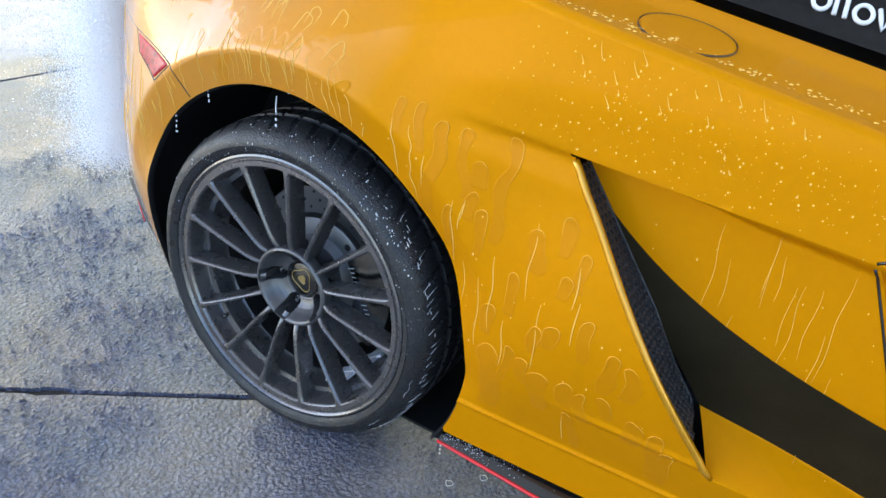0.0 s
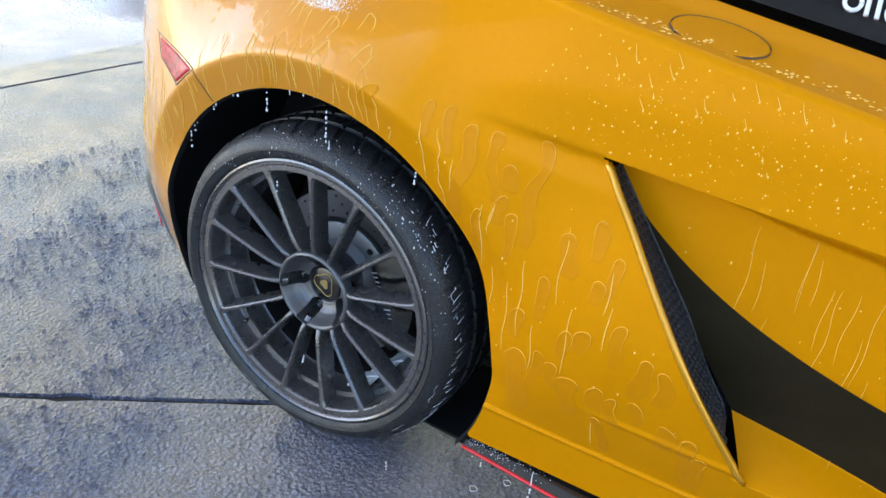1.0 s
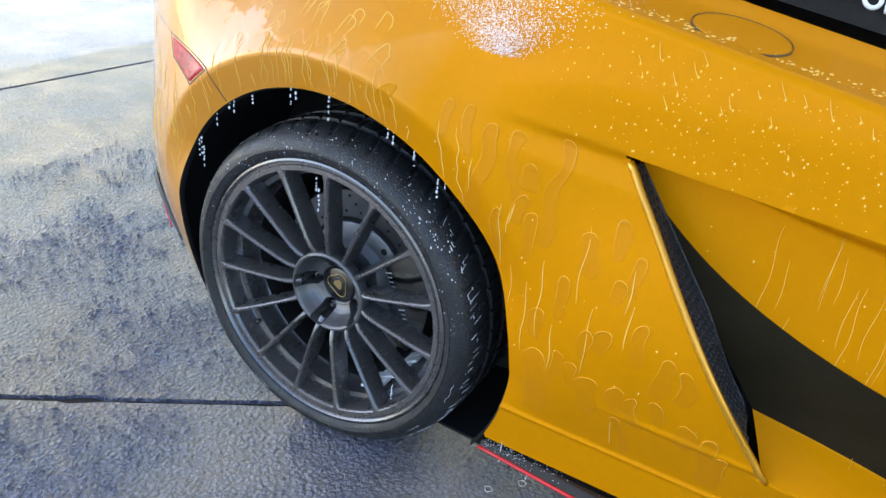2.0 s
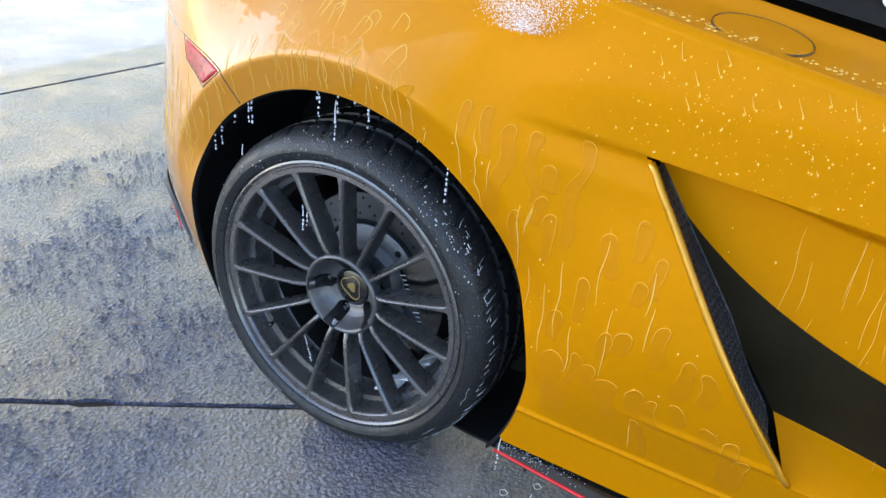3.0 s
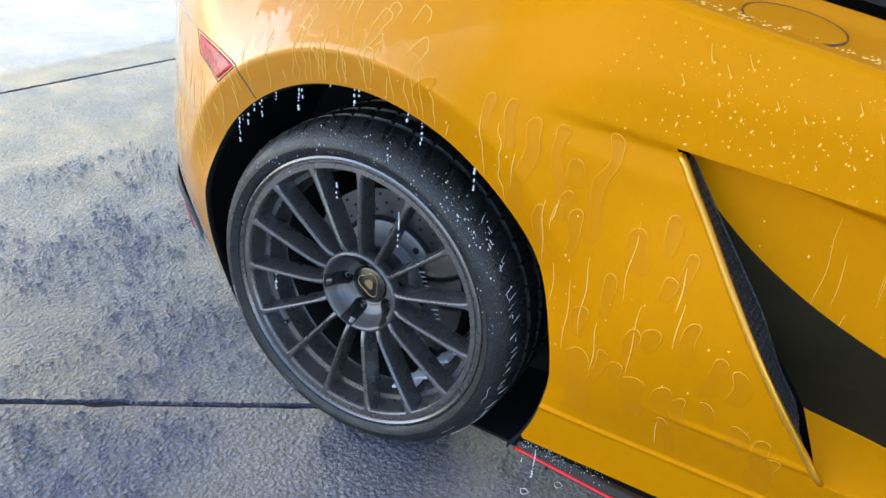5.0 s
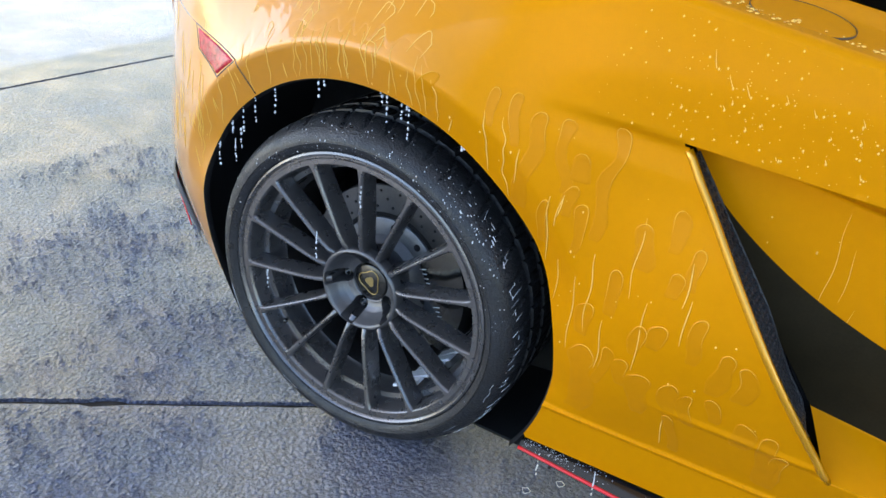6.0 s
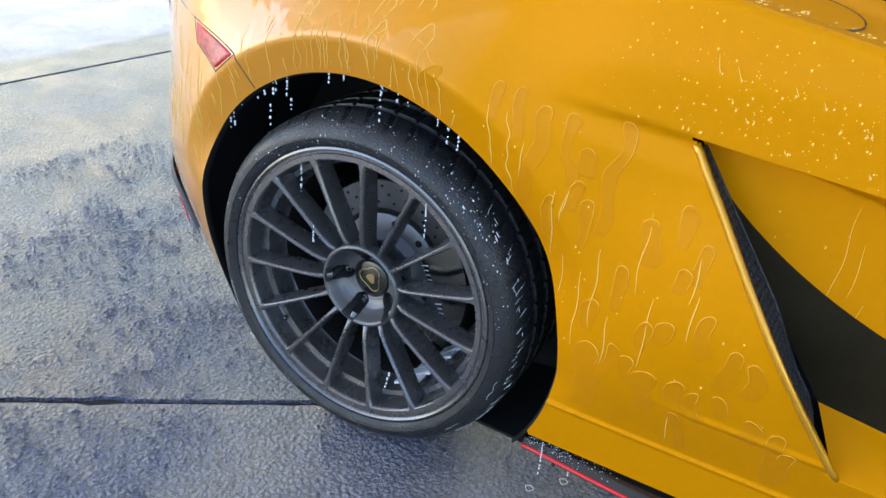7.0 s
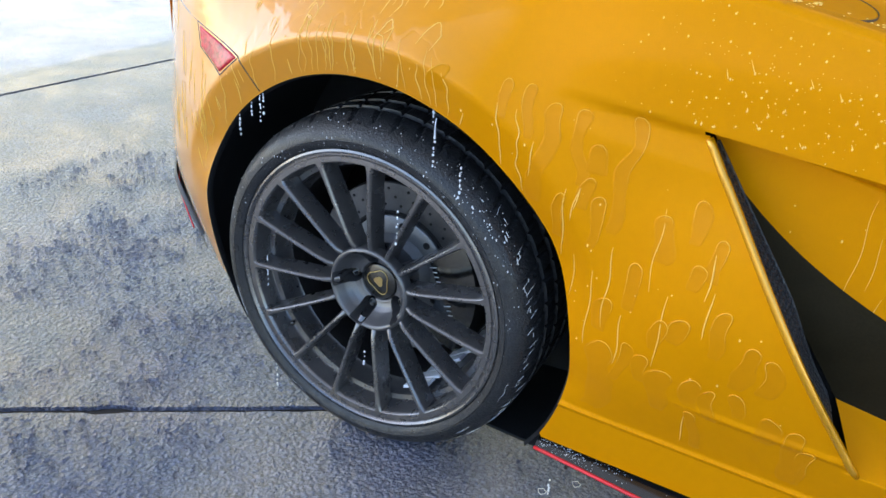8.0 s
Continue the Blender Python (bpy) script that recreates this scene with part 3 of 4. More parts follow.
def build_far_side(car):
    """The other rear flank, the nose, the cabin and the tail that close the body."""
    for ob in [o for o in car.children if o.name in ("quarter_panel", "rear_bumper")]:
        me = ob.data.copy()
        me.transform(Matrix.Translation((0, 2 * MIDDLE, 0)) @ Matrix.Scale(-1, 4, (0, 1, 0)))
        me.flip_normals()
        part(ob.name.split(".")[0], me, PAINT, car, ob["label"])
    # doors, front wings and bonnet in one sheet over the car
    xs = np.linspace(1.294, 3.46, 110)
    t = np.linspace(0, 1, 90)
    X, T = np.meshgrid(xs, t)
    half = np.interp(X, (1.29, 2.2, 2.7, 3.1, 3.3, 3.46), (0.96, 0.97, 0.97, 0.90, 0.76, 0.45))
    top = np.interp(X, (1.29, 1.9, 2.56, 3.0, 3.3, 3.46), (0.77, 0.76, 0.75, 0.62, 0.48, 0.38))
    u = np.abs(2 * T - 1)
    across = np.interp(u, (0, 0.62, 0.72, 0.80, 1.0), (0, 0.90, 0.985, 1.0, 0.965))
    height = np.interp(u, (0, 0.62, 0.72, 0.80, 1.0), (1.02, 1.0, 0.86, 0.70, 0.0))
    Y = MIDDLE + np.sign(2 * T - 1) * half * across
    Z = 0.14 + (top - 0.14) * height
    cx = (X[:-1, :-1] + X[1:, 1:]) / 2
    cz = (Z[:-1, :-1] + Z[1:, 1:]) / 2
    arch = np.hypot(cx - FRONT_AXLE, cz - HUB.z) < 0.355
    part("front_body", (np.stack([X, Y, Z], -1).reshape(-1, 3), grid_faces(90, 110, ~(arch & (u[:-1, :-1] > 0.6)))), PAINT, car, "yellow painted doors, wings and bonnet")
    part("front_liner", box(2.12, 0.30, 0.12, 3.0, 1.56, 0.60, 0.05), LINER, car, smooth=False)
    # roof, windscreen and rear glass between the side windows
    edge = lambda x: 0.888 - 0.145 * (x - 0.578) + 0.198
    for name, mat, stations in (
            ("roof", PAINT, [(x, 0.517, edge(x)) for x in np.linspace(0.20, 1.30, 14)]),
            ("windscreen", GLASS, [(1.30 + 0.95 * k, 0.517 - 0.22 * k, edge(1.30) - 0.235 * k ** 1.3) for k in np.linspace(0, 1, 12)]),
            ("rear_window", GLASS, [(0.20 - 0.45 * k, 0.517 - 0.12 * k, edge(0.20) - 0.20 * k) for k in np.linspace(0, 1, 8)])):
        verts = [(x, MIDDLE + (y - MIDDLE) * c, z + 0.045 * (1 - c * c)) for x, y, z in stations for c in np.linspace(1, -1, 15)]
        part(name, (verts, grid_faces(len(stations), 15)), mat, car)
    verts = []
    for x in np.linspace(0.20, 1.30, 12):
        for q in (-0.017, 0.30):
            verts.append((x, 2 * MIDDLE - 0.292 - 0.75 * q, 0.900 - 0.145 * (x - 0.578) + 0.62 * q))
    part("side_window", (verts, grid_faces(12, 2)), GLASS, car, "dark tinted glass")
    # tail panel between the bumper corners
    verts = [(-0.945 - 0.08 * (1 - c * c), MIDDLE + c * 0.415, z) for c in np.linspace(-1, 1, 21) for z in (0.22, 0.45, 0.70, 0.86, 0.93)]
    part("tail_panel", (verts, grid_faces(21, 5)), PAINT, car)
    part("diffuser", box(-0.94, 0.58, 0.11, -0.74, 1.28, 0.24, 0.02), DARK, car, smooth=False)
    part("engine_cover", box(-0.95, 0.53, 0.80, -0.70, 1.33, 0.925, 0.015), PAINT, car, smooth=False)


def copy_wheels(car):
    for ob in [o for o in car.children if o.name in ("wheel", "brake_disc")]:
        for x, y, turn in ((FRONT_AXLE, 0.0, 0), (0.0, 2 * MIDDLE, 180), (FRONT_AXLE, 2 * MIDDLE, 180)):
            copy_thing(ob, pose(x, y, HUB.z, 0, 0, turn))


SPOKES, PHASE = 15, 88.5


def build_wheel(car):
    to = Matrix.Translation(HUB)
    # rim: flange, face, barrel
    rim = lathe([(0.2585, 0.010), (0.2595, 0.002), (0.2580, -0.003), (0.2545, -0.0045), (0.2515, -0.002), (0.2500, 0.0015), (0.2470, 0.0015), (0.2455, -0.0012),
                 (0.2370, -0.0012), (0.2350, 0.001), (0.2335, 0.006), (0.2315, 0.034), (0.2290, 0.038), (0.2200, 0.040), (0.2185, 0.044), (0.2175, 0.075), (0.2120, 0.082)], 180)
    wheel = part("wheel", rim, RIM, car, "dark grey multi-spoke alloy wheel")
    wheel.matrix_basis = to
    sharp(wheel, 40)
    part("barrel", lathe([(0.2120, 0.082), (0.2100, 0.12), (0.2150, 0.24), (0.2400, 0.27)], 120), BARREL, wheel, "dark inside of the rim, shade in its colour")
    # tyre with shoulder blocks and grooves
    prof = [(0.2520, 0.012), (0.2570, 0.004), (0.2605, -0.0035), (0.2660, -0.0075), (0.2720, -0.0095), (0.2730, -0.0083), (0.2740, -0.0095), (0.2800, -0.0085), (0.2860, -0.0050), (0.2920, 0.0015), (0.2960, 0.0080), (0.3000, 0.016),
            (0.3025, 0.024), (0.3045, 0.034), (0.3055, 0.046), (0.3058, 0.058), (0.2990, 0.060), (0.2990, 0.067), (0.3066, 0.069), (0.3070, 0.10), (0.2990, 0.102), (0.2990, 0.112), (0.3070, 0.114), (0.3070, 0.160), (0.2990, 0.162), (0.2990, 0.172), (0.3070, 0.174),
            (0.3060, 0.225), (0.3020, 0.245), (0.2920, 0.258), (0.2650, 0.262), (0.2450, 0.255)]
    prof = [(r + max(0.0, r - 0.28) * 0.2, y) for r, y in prof]
    n = 432
    verts, faces = lathe(prof, n)
    k = len(prof)
    for i in range(n):
        phase = i % 9
        for p, (r, y) in enumerate(prof):
            if y > 0.012 and r > 0.3025 and y < 0.23:
                swing = int(round((y - 0.02) / 0.035 * 3)) % 9
                if (phase - swing) % 9 == 0:
                    a = 2 * math.pi * i / n
                    dr = 0.0055 if y > 0.02 else 0.003
                    verts[i * k + p] = ((r - dr) * math.cos(a), y, (r - dr) * math.sin(a))
    # the tread flattens where it stands
    verts = [(x, y, max(z, -HUB.z)) for x, y, z in verts]
    sharp(part("tyre", (verts, faces), RUBBER, wheel, "wet black low-profile tyre"), 28)
    # spokes
    path = [(0.066, 0.030, 0.0150, 0.026), (0.076, 0.020, 0.0115, 0.034), (0.090, 0.0125, 0.0088, 0.040), (0.110, 0.0085, 0.0080, 0.043), (0.150, 0.0050, 0.0084, 0.043), (0.195, 0.0015, 0.0094, 0.040), (0.222, -0.0005, 0.0108, 0.038), (0.233, -0.0012, 0.0150, 0.037), (0.2375, -0.0012, 0.0200, 0.036)]
    verts = []
    for r, y, w, d in path:
        e = 0.0026
        w = w * 0.88
        sec = [(-w / 2 - 0.0022, y + d), (-w / 2 - 0.0008, y + e * 2.2), (-w / 2 + e * 0.2, y + e * 0.7), (-w / 2 + e, y), (w / 2 - e, y), (w / 2 - e * 0.2, y + e * 0.7), (w / 2 + 0.0008, y + e * 2.2), (w / 2 + 0.0022, y + d)]
        verts += [(r, yy, ww) for ww, yy in sec]
    faces = grid_faces(len(path), 8)
    spoke_mesh = mesh_of("spoke", verts, faces, RIM)
    spoke_mesh.set_sharp_from_angle(angle=radians(38))
    for i in range(SPOKES):
        sp = part("spoke", spoke_mesh, RIM, wheel)
        sp.matrix_basis = Matrix.Rotation(radians(-(PHASE - 24 * i)), 4, "Y")
    # hub: a hollow cone with five bolt pockets
    prof = [(0.0795, 0.040), (0.0790, 0.0215), (0.0765, 0.0175), (0.0735, 0.0168), (0.0705, 0.0185), (0.0675, 0.0250), (0.062, 0.0370), (0.056, 0.0460), (0.049, 0.0520), (0.042, 0.0550), (0.0385, 0.0556), (0.0365, 0.0570), (0.0350, 0.0645), (0.0, 0.0660)]
    fine = []
    for (r0, y0), (r1, y1) in zip(prof, prof[1:]):
        m = max(1, int(abs(r1 - r0) / 0.0014)) if r0 < 0.075 and r1 > 0.035 else 1
        fine += [(r0 + (r1 - r0) * q / m, y0 + (y1 - y0) * q / m) for q in range(m)]
    fine.append(prof[-1])
    n = 240
    verts, faces = lathe(fine, n)
    out = []
    for x, y, z in verts:
        r = math.hypot(x, z)
        if r > 0.03:
            for b in range(5):
                a = radians(180 + 72 * b)
                u, v = x * math.cos(a) + z * math.sin(a), -x * math.sin(a) + z * math.cos(a)
                du = max(0.0, abs(u - 0.0585) - 0.0085)
                q = math.hypot(du, v)
                if u > 0 and r < 0.0725:
                    y = max(y, y * 1.0 + (0.084 - y) * float(sstep(0.0135, 0.0112, q)))
        out.append((x, y, z))
    hub = part("hub", (out, faces), HUB_PAINT, wheel, "hollow hub with five bolt pockets")
    sharp(hub, 45)
    for b in range(5):
        a = radians(180 + 72 * b)
        bolt = part("bolt", ([(x * 1.0, y, z) for x, y, z in lathe([(0.0, 0.070), (0.0046, 0.070), (0.0050, 0.063), (0.0078, 0.0615), (0.0092, 0.064), (0.0096, 0.088)], 18)[0]], lathe([(0, 0)] * 6, 18)[1]), BLACK, wheel)
        bolt.matrix_basis = Matrix.Translation((0.0545 * math.cos(a), 0, 0.0545 * math.sin(a)))
    cap = part("centre_cap", lathe([(0.0345, 0.0645), (0.0335, 0.0580), (0.0315, 0.0565), (0.0, 0.0555)], 60), BLACK, wheel, "black centre cap with a gold shield")
    def shield(scale, y):
        pts = []
        for i in range(36):
            t = i / 36
            a = 2 * math.pi * t
            r = 1 + 0.16 * math.cos(3 * (a - math.pi / 2)) * (-1)
            pts.append((0.021 * scale * math.cos(a) * r * 0.95, y, 0.022 * scale * math.sin(a) * r + 0.001))
        return pts
    turn = Matrix.Rotation(radians(-28), 4, "Y")
    outline = [turn @ Vector(p) for p in shield(1.0, 0.0550)]
    part("shield_outline", tube(outline + outline[:2], 0.0010, 6), GOLD, cap)
    body = [turn @ Vector(p) for p in shield(0.42, 0.0546)]
    part("shield_mark", ([tuple(p) for p in body] + [tuple(p + Vector((0, 0.0015, 0))) for p in body], [tuple(range(36))] + [(i, (i + 1) % 36, 36 + (i + 1) % 36, 36 + i) for i in range(36)]), GOLD, cap, smooth=False)
    # pale plates inside the barrel, modelling the bright glint seen between the spokes
    plate = []
    for r, yy, aa in ((0.2095, -0.012, -8), (0.2095, 0.012, -8), (0.2095, 0.012, 8), (0.2095, -0.012, 8), (0.2045, -0.011, -7.7), (0.2045, 0.011, -7.7), (0.2045, 0.011, 7.7), (0.2045, -0.011, 7.7)):
        plate.append((r * math.cos(radians(aa)), yy, r * math.sin(radians(aa))))
    plate_mesh = mesh_of("balance_weight", plate, [(0, 1, 2, 3), (7, 6, 5, 4), (0, 4, 5, 1), (1, 5, 6, 2), (2, 6, 7, 3), (3, 7, 4, 0)], GLINT, False)
    for i in range(8):
        w = part("balance_weight", plate_mesh, GLINT, wheel, "pale plate for the glint inside the rim")
        w.matrix_basis = Matrix.Translation((0, 0.058 + 0.026 * i, 0)) @ Matrix.Rotation(radians(63 - 2.7 * i), 4, "Y")
    # valve
    a = radians(218.5)
    foot = Vector((0.229 * math.cos(a), 0.040, 0.229 * math.sin(a)))
    tip = Vector((0.214 * math.cos(a), 0.022, 0.214 * math.sin(a)))
    part("valve", tube([foot, foot.lerp(tip, 0.5), foot.lerp(tip, 0.55), tip], [0.0035, 0.0035, 0.0045, 0.0045], 10), BLACK, wheel)
    return wheel


def build_brake(car):
    disc_prof = [(0.105, 0.118), (0.164, 0.118), (0.166, 0.120), (0.166, 0.144), (0.105, 0.146)]
    disc = part("brake_disc", lathe(disc_prof, 120), STEEL, car, "drilled steel brake disc")
    disc.matrix_basis = Matrix.Translation(HUB)
    sharp(disc)
    part("disc_groove", lathe([(0.113, 0.1170), (0.105, 0.1172), (0.104, 0.122)], 96), LINER, disc)
    hat = part("disc_hat", lathe([(0.104, 0.124), (0.104, 0.113), (0.101, 0.111), (0.072, 0.110), (0.060, 0.095), (0.030, 0.09)], 96), HAT, disc, "grey disc bell with bolts")
    sharp(hat)
    for i in range(10):
        a = radians(36 * i + 12)
        x, z = 0.090 * math.cos(a), 0.090 * math.sin(a)
        hole = part("hat_hole", tube([(x, 0.1095, z), (x, 0.112, z)], 0.0065, 14), LINER, disc)
    verts, faces = [], []
    for ring, (r, m, off) in enumerate(((0.124, 24, 0), (0.139, 24, 5), (0.154, 24, 10))):
        for i in range(m):
            a = radians(360 / m * i + off)
            g = tube([(r * math.cos(a), 0.1168, r * math.sin(a)), (r * math.cos(a), 0.1185, r * math.sin(a))], 0.0026, 8)
            k = len(verts)
            verts += g[0]
            faces += [tuple(k + q for q in f) for f in g[1]]
    holes = part("drill_holes", (verts, faces), LINER, disc)
    tagged(holes, kind="stuff")
    # caliper: a curved block ahead of the hub
    verts, n = [], 24
    for i in range(n + 1):
        a = radians(-38 + 76 * i / n)
        swell = 1 - 0.25 * abs(i / n * 2 - 1) ** 4
        for r, y in ((0.100, 0.150), (0.098, 0.096), (0.104, 0.084 - 0.008 * swell), (0.150, 0.082 - 0.008 * swell), (0.176, 0.088 - 0.004 * swell), (0.186, 0.104), (0.188, 0.160)):
            verts.append((r * math.cos(a), y, r * math.sin(a)))
    cal = part("brake_caliper", (verts, grid_faces(n + 1, 7) + [tuple(range(7)), tuple(n * 7 + q for q in range(7))[::-1]]), BLACK, car, "black brake caliper with white marks")
    cal.matrix_basis = Matrix.Translation(HUB)
    sharp(cal, 30)
    # white writing as plain bars
    for i in range(11):
        t = i / 10 + (0.12 if i > 6 else 0.0)
        p = Vector((0.096 + 0.040 * t, 0.0722, 0.054 - 0.080 * t))
        across = Vector((0.89, 0, 0.45)) * (0.0065 if i in (0, 4, 7) else 0.004)
        part("mark", tube([p - across, p + across + Vector((0.001, 0, -0.002))], 0.0010, 6), WHITE, cal)


def build_car():
    car = new("car")
    tagged(car, "wet yellow low sports car with a black side stripe, being washed", "car")
    build_flank(car)
    build_intake(car)
    build_rear(car)
    build_sill(car)
    build_door_gap(car)
    build_top(car)
    build_inside(car)
    build_wheel(car)
    build_brake(car)
    build_far_side(car)
    copy_wheels(car)
    return car


car = build_car()


# ---- water ----
def water(name, tint, through, rough=0.06):
    m = material(name, tint, rough)
    b = m.node_tree.nodes["Principled BSDF"]
    b.inputs["Transmission Weight"].default_value = through
    b.inputs["IOR"].default_value = 1.33
    return m


# opaque pale yellow: the light water would refract is put into its colour
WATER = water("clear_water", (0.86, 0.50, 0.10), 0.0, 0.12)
# rims likewise, their bright edge is a paler colour than the paint
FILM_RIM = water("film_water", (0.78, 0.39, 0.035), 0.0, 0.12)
# milky white puts sky light on drops into colour; also serves the real froth
BRIGHT_WATER = water("soapy_water", (0.92, 0.93, 0.95), 0.3, 0.12)
rnd = random.Random(7)


def bead(p, rx, rz, h, n=8, rings=3):
    """A flat drop on the flank, in (x, z) radii, standing h off it."""
    verts, faces = [], []
    for k in range(rings):
        t = math.pi / 2 * k / rings
        for i in range(n):
            a = 2 * math.pi * i / n
            verts.append((p[0] + rx * math.cos(t) * math.cos(a), p[1] - h * math.sin(t), p[2] + rz * math.cos(t) * math.sin(a)))
    verts.append((p[0], p[1] - h, p[2]))
    for k in range(rings - 1):
        for i in range(n):
            j = (i + 1) % n
            faces.append((k * n + i, k * n + j, (k + 1) * n + j, (k + 1) * n + i))
    faces += [((rings - 1) * n + i, (rings - 1) * n + (i + 1) % n, rings * n) for i in range(n)]
    return verts, faces


def ball(p, r, tall=1.0, n=8, rings=5):
    verts, faces = [(p[0], p[1], p[2] - r * tall)], []
    for k in range(1, rings):
        t = math.pi * k / rings
        verts += [(p[0] + r * math.sin(t) * math.cos(2 * math.pi * i / n), p[1] + r * math.sin(t) * math.sin(2 * math.pi * i / n), p[2] - r * tall * math.cos(t)) for i in range(n)]
    verts.append((p[0], p[1], p[2] + r * tall))
    faces += [(0, 1 + (i + 1) % n, 1 + i) for i in range(n)]
    for k in range(rings - 2):
        for i in range(n):
            j = (i + 1) % n
            faces.append((1 + k * n + i, 1 + k * n + j, 1 + (k + 1) * n + j, 1 + (k + 1) * n + i))
    q = 1 + (rings - 2) * n
    faces += [(q + i, q + (i + 1) % n, len(verts) - 1) for i in range(n)]
    return verts, faces


def joined(pieces):
    verts, faces = [], []
    for v, f in pieces:
        k = len(verts)
        verts += [tuple(p) for p in v]
        faces += [tuple(k + i for i in q) for q in f]
    return verts, faces


def stuff(name, pieces, mat, label, category):
    ob = new(name, mesh_of(name, *joined(pieces), mat))
    return tagged(ob, label, category, kind="stuff")


def paint_y(x, z):
    """The y of the paint at (x, z), in the hollow too."""
    if x > float(vent_edge(z)) + 0.004 and SILL_TOP < z < float(crease(x)):
        return float(scoop(x, z))
    return float(side(x, z))


def on_paint(x, z, clear=0.006):
    return math.hypot(x, z - HUB.z) > ARCH + clear


def build_beads():
    pieces = []
    for _ in range(900):
        x, z = rnd.uniform(0.36, 1.15), rnd.uniform(0.70, 0.86)
        if z > float(shoulder(x)) - 0.016 or z < float(crease(x)) + 0.004 or rnd.random() > 0.35 + 0.65 * float(sstep(0.40, 0.55, x)) * float(sstep(1.1, 0.7, x)):
            continue
        r = rnd.choice((0.0004, 0.0005, 0.0006, 0.0007, 0.0009, 0.0013))
        pieces.append(bead((x, paint_y(x, z) + 0.0002, z), r, r * rnd.uniform(1, 1.5), r * 0.75))
    for _ in range(170):
        x, z = rnd.uniform(-0.5, 1.15), rnd.uniform(0.30, 0.74)
        if not on_paint(x, z) or x < -0.3 and z < 0.5:
            continue
        r = rnd.choice((0.0008, 0.001, 0.0014))
        pieces.append(bead((x, paint_y(x, z) + 0.0002, z), r, r * rnd.uniform(1, 2), r * 0.7))
    # flat drops on the deck
    for _ in range(330):
        x, y = rnd.uniform(0.40, 1.15), rnd.uniform(0.028, 0.24) if rnd.random() < 0.4 else rnd.uniform(0.026, 0.065)
        r = rnd.choice((0.0012, 0.0015, 0.002, 0.003))
        v, f = bead((0, 0, 0), r, r, r * 0.5)
        drop = float(trough(x, y - 0.03))
        pieces.append(([(x + a, y + c, float(shoulder(x)) - drop - b + 0.0002) for a, b, c in v], f))
    stuff("water_beads", pieces, WATER, "water beads scattered over yellow paint, bright refraction in their pale colour", "water drops")


def outline_run(x, z, wide, tall, lean=0.0, closed=True):
    """The raised rim of a film of water running down: a wavy arch."""
    pts = []
    n = 9
    w1, w2 = rnd.uniform(0.0008, 0.0036), rnd.uniform(0, 6)
    skew, peak = rnd.uniform(-0.35, 0.35), rnd.uniform(0.3, 0.8)
    left = tall * rnd.uniform(0.55, 1.0)
    for i in range(n):
        t = i / (n - 1)
        zz = z - left * (1 - t)
        pts.append((x - wide / 2 + w1 * math.sin(w2 + 60 * zz) - lean * (1 - t), zz))
    for i in range(1, 9):
        a = math.pi * (1 - i / 9)
        pts.append((x + wide / 2 * (math.cos(a) + skew * math.sin(a) ** 2), z + wide * peak * math.sin(a) * (1 + 0.15 * math.sin(3 * a + w2))))
    right = tall * rnd.uniform(0.4, 1.0) if closed else tall * 0.1
    for i in range(n):
        t = i / (n - 1)
        zz = z - right * t
        pts.append((x + wide / 2 + w1 * math.sin(w2 + 2 + 60 * zz) - lean * t, zz))
    return pts


def laid(pts, r):
    pts = [p for p in pts if on_paint(p[0], p[1], 0.003)]
    if len(pts) < 4:
        return None
    n = len(pts)
    radii = [r * (0.35 + 0.65 * min(1.0, 4 * min(i, n - 1 - i) / n)) for i in range(n)]
    return tube([(x, paint_y(x, z) - 0.0001, z) for x, z in pts], radii, 6)


FLOW_ROWS, FLOW_COLS = 26, 11


def film(x, z, wide, tall):
    """A tongue of water on the flank: a thin sheet with a round top, wandering sides and a raised rim."""
    seed, drift = rnd.uniform(0, 50), rnd.uniform(-0.12, 0.12)
    lift, ends = rnd.uniform(0.0001, 0.0005), rnd.uniform(0.6, 1.15)
    verts = []
    for j in range(FLOW_ROWS):
        t = (j / (FLOW_ROWS - 1)) ** 1.7
        down = tall * t
        cap = math.sqrt(max(0.0, 1 - (1 - min(1.0, down / (wide * 0.55))) ** 2))
        tail = math.sqrt(max(0.0, 1 - (1 - min(1.0, (tall - down) / (wide * 0.4))) ** 2))
        w = wide / 2 * (0.03 + 0.97 * cap * (0.35 + 0.65 * tail)) * (1 + (ends - 1) * t)
        mid = x - drift * down + 0.6 * wide * noise.noise(Vector((seed, down * 17, 0)))
        lo = mid - w * (1 + 0.6 * noise.noise(Vector((seed, down * 30, 3))))
        hi = mid + w * (1 + 0.6 * noise.noise(Vector((seed, down * 30, 7))))
        for i in range(FLOW_COLS):
            u = i / (FLOW_COLS - 1)
            px, pz = lo + (hi - lo) * u, z - down
            if not on_paint(px, pz, 0.002):
                return None
            edge = abs(2 * u - 1)
            h = lift + 0.0006 * math.exp(-((edge - 0.8) / 0.14) ** 2) * (1 - 0.6 * t) + 0.0005 * math.exp(-((down - wide * 0.15) / (wide * 0.12)) ** 2)
            if i in (0, FLOW_COLS - 1) or j in (0, FLOW_ROWS - 1):
                h = -0.0004
            verts.append((px, paint_y(px, pz) - h, pz))
    return verts, grid_faces(FLOW_ROWS, FLOW_COLS)


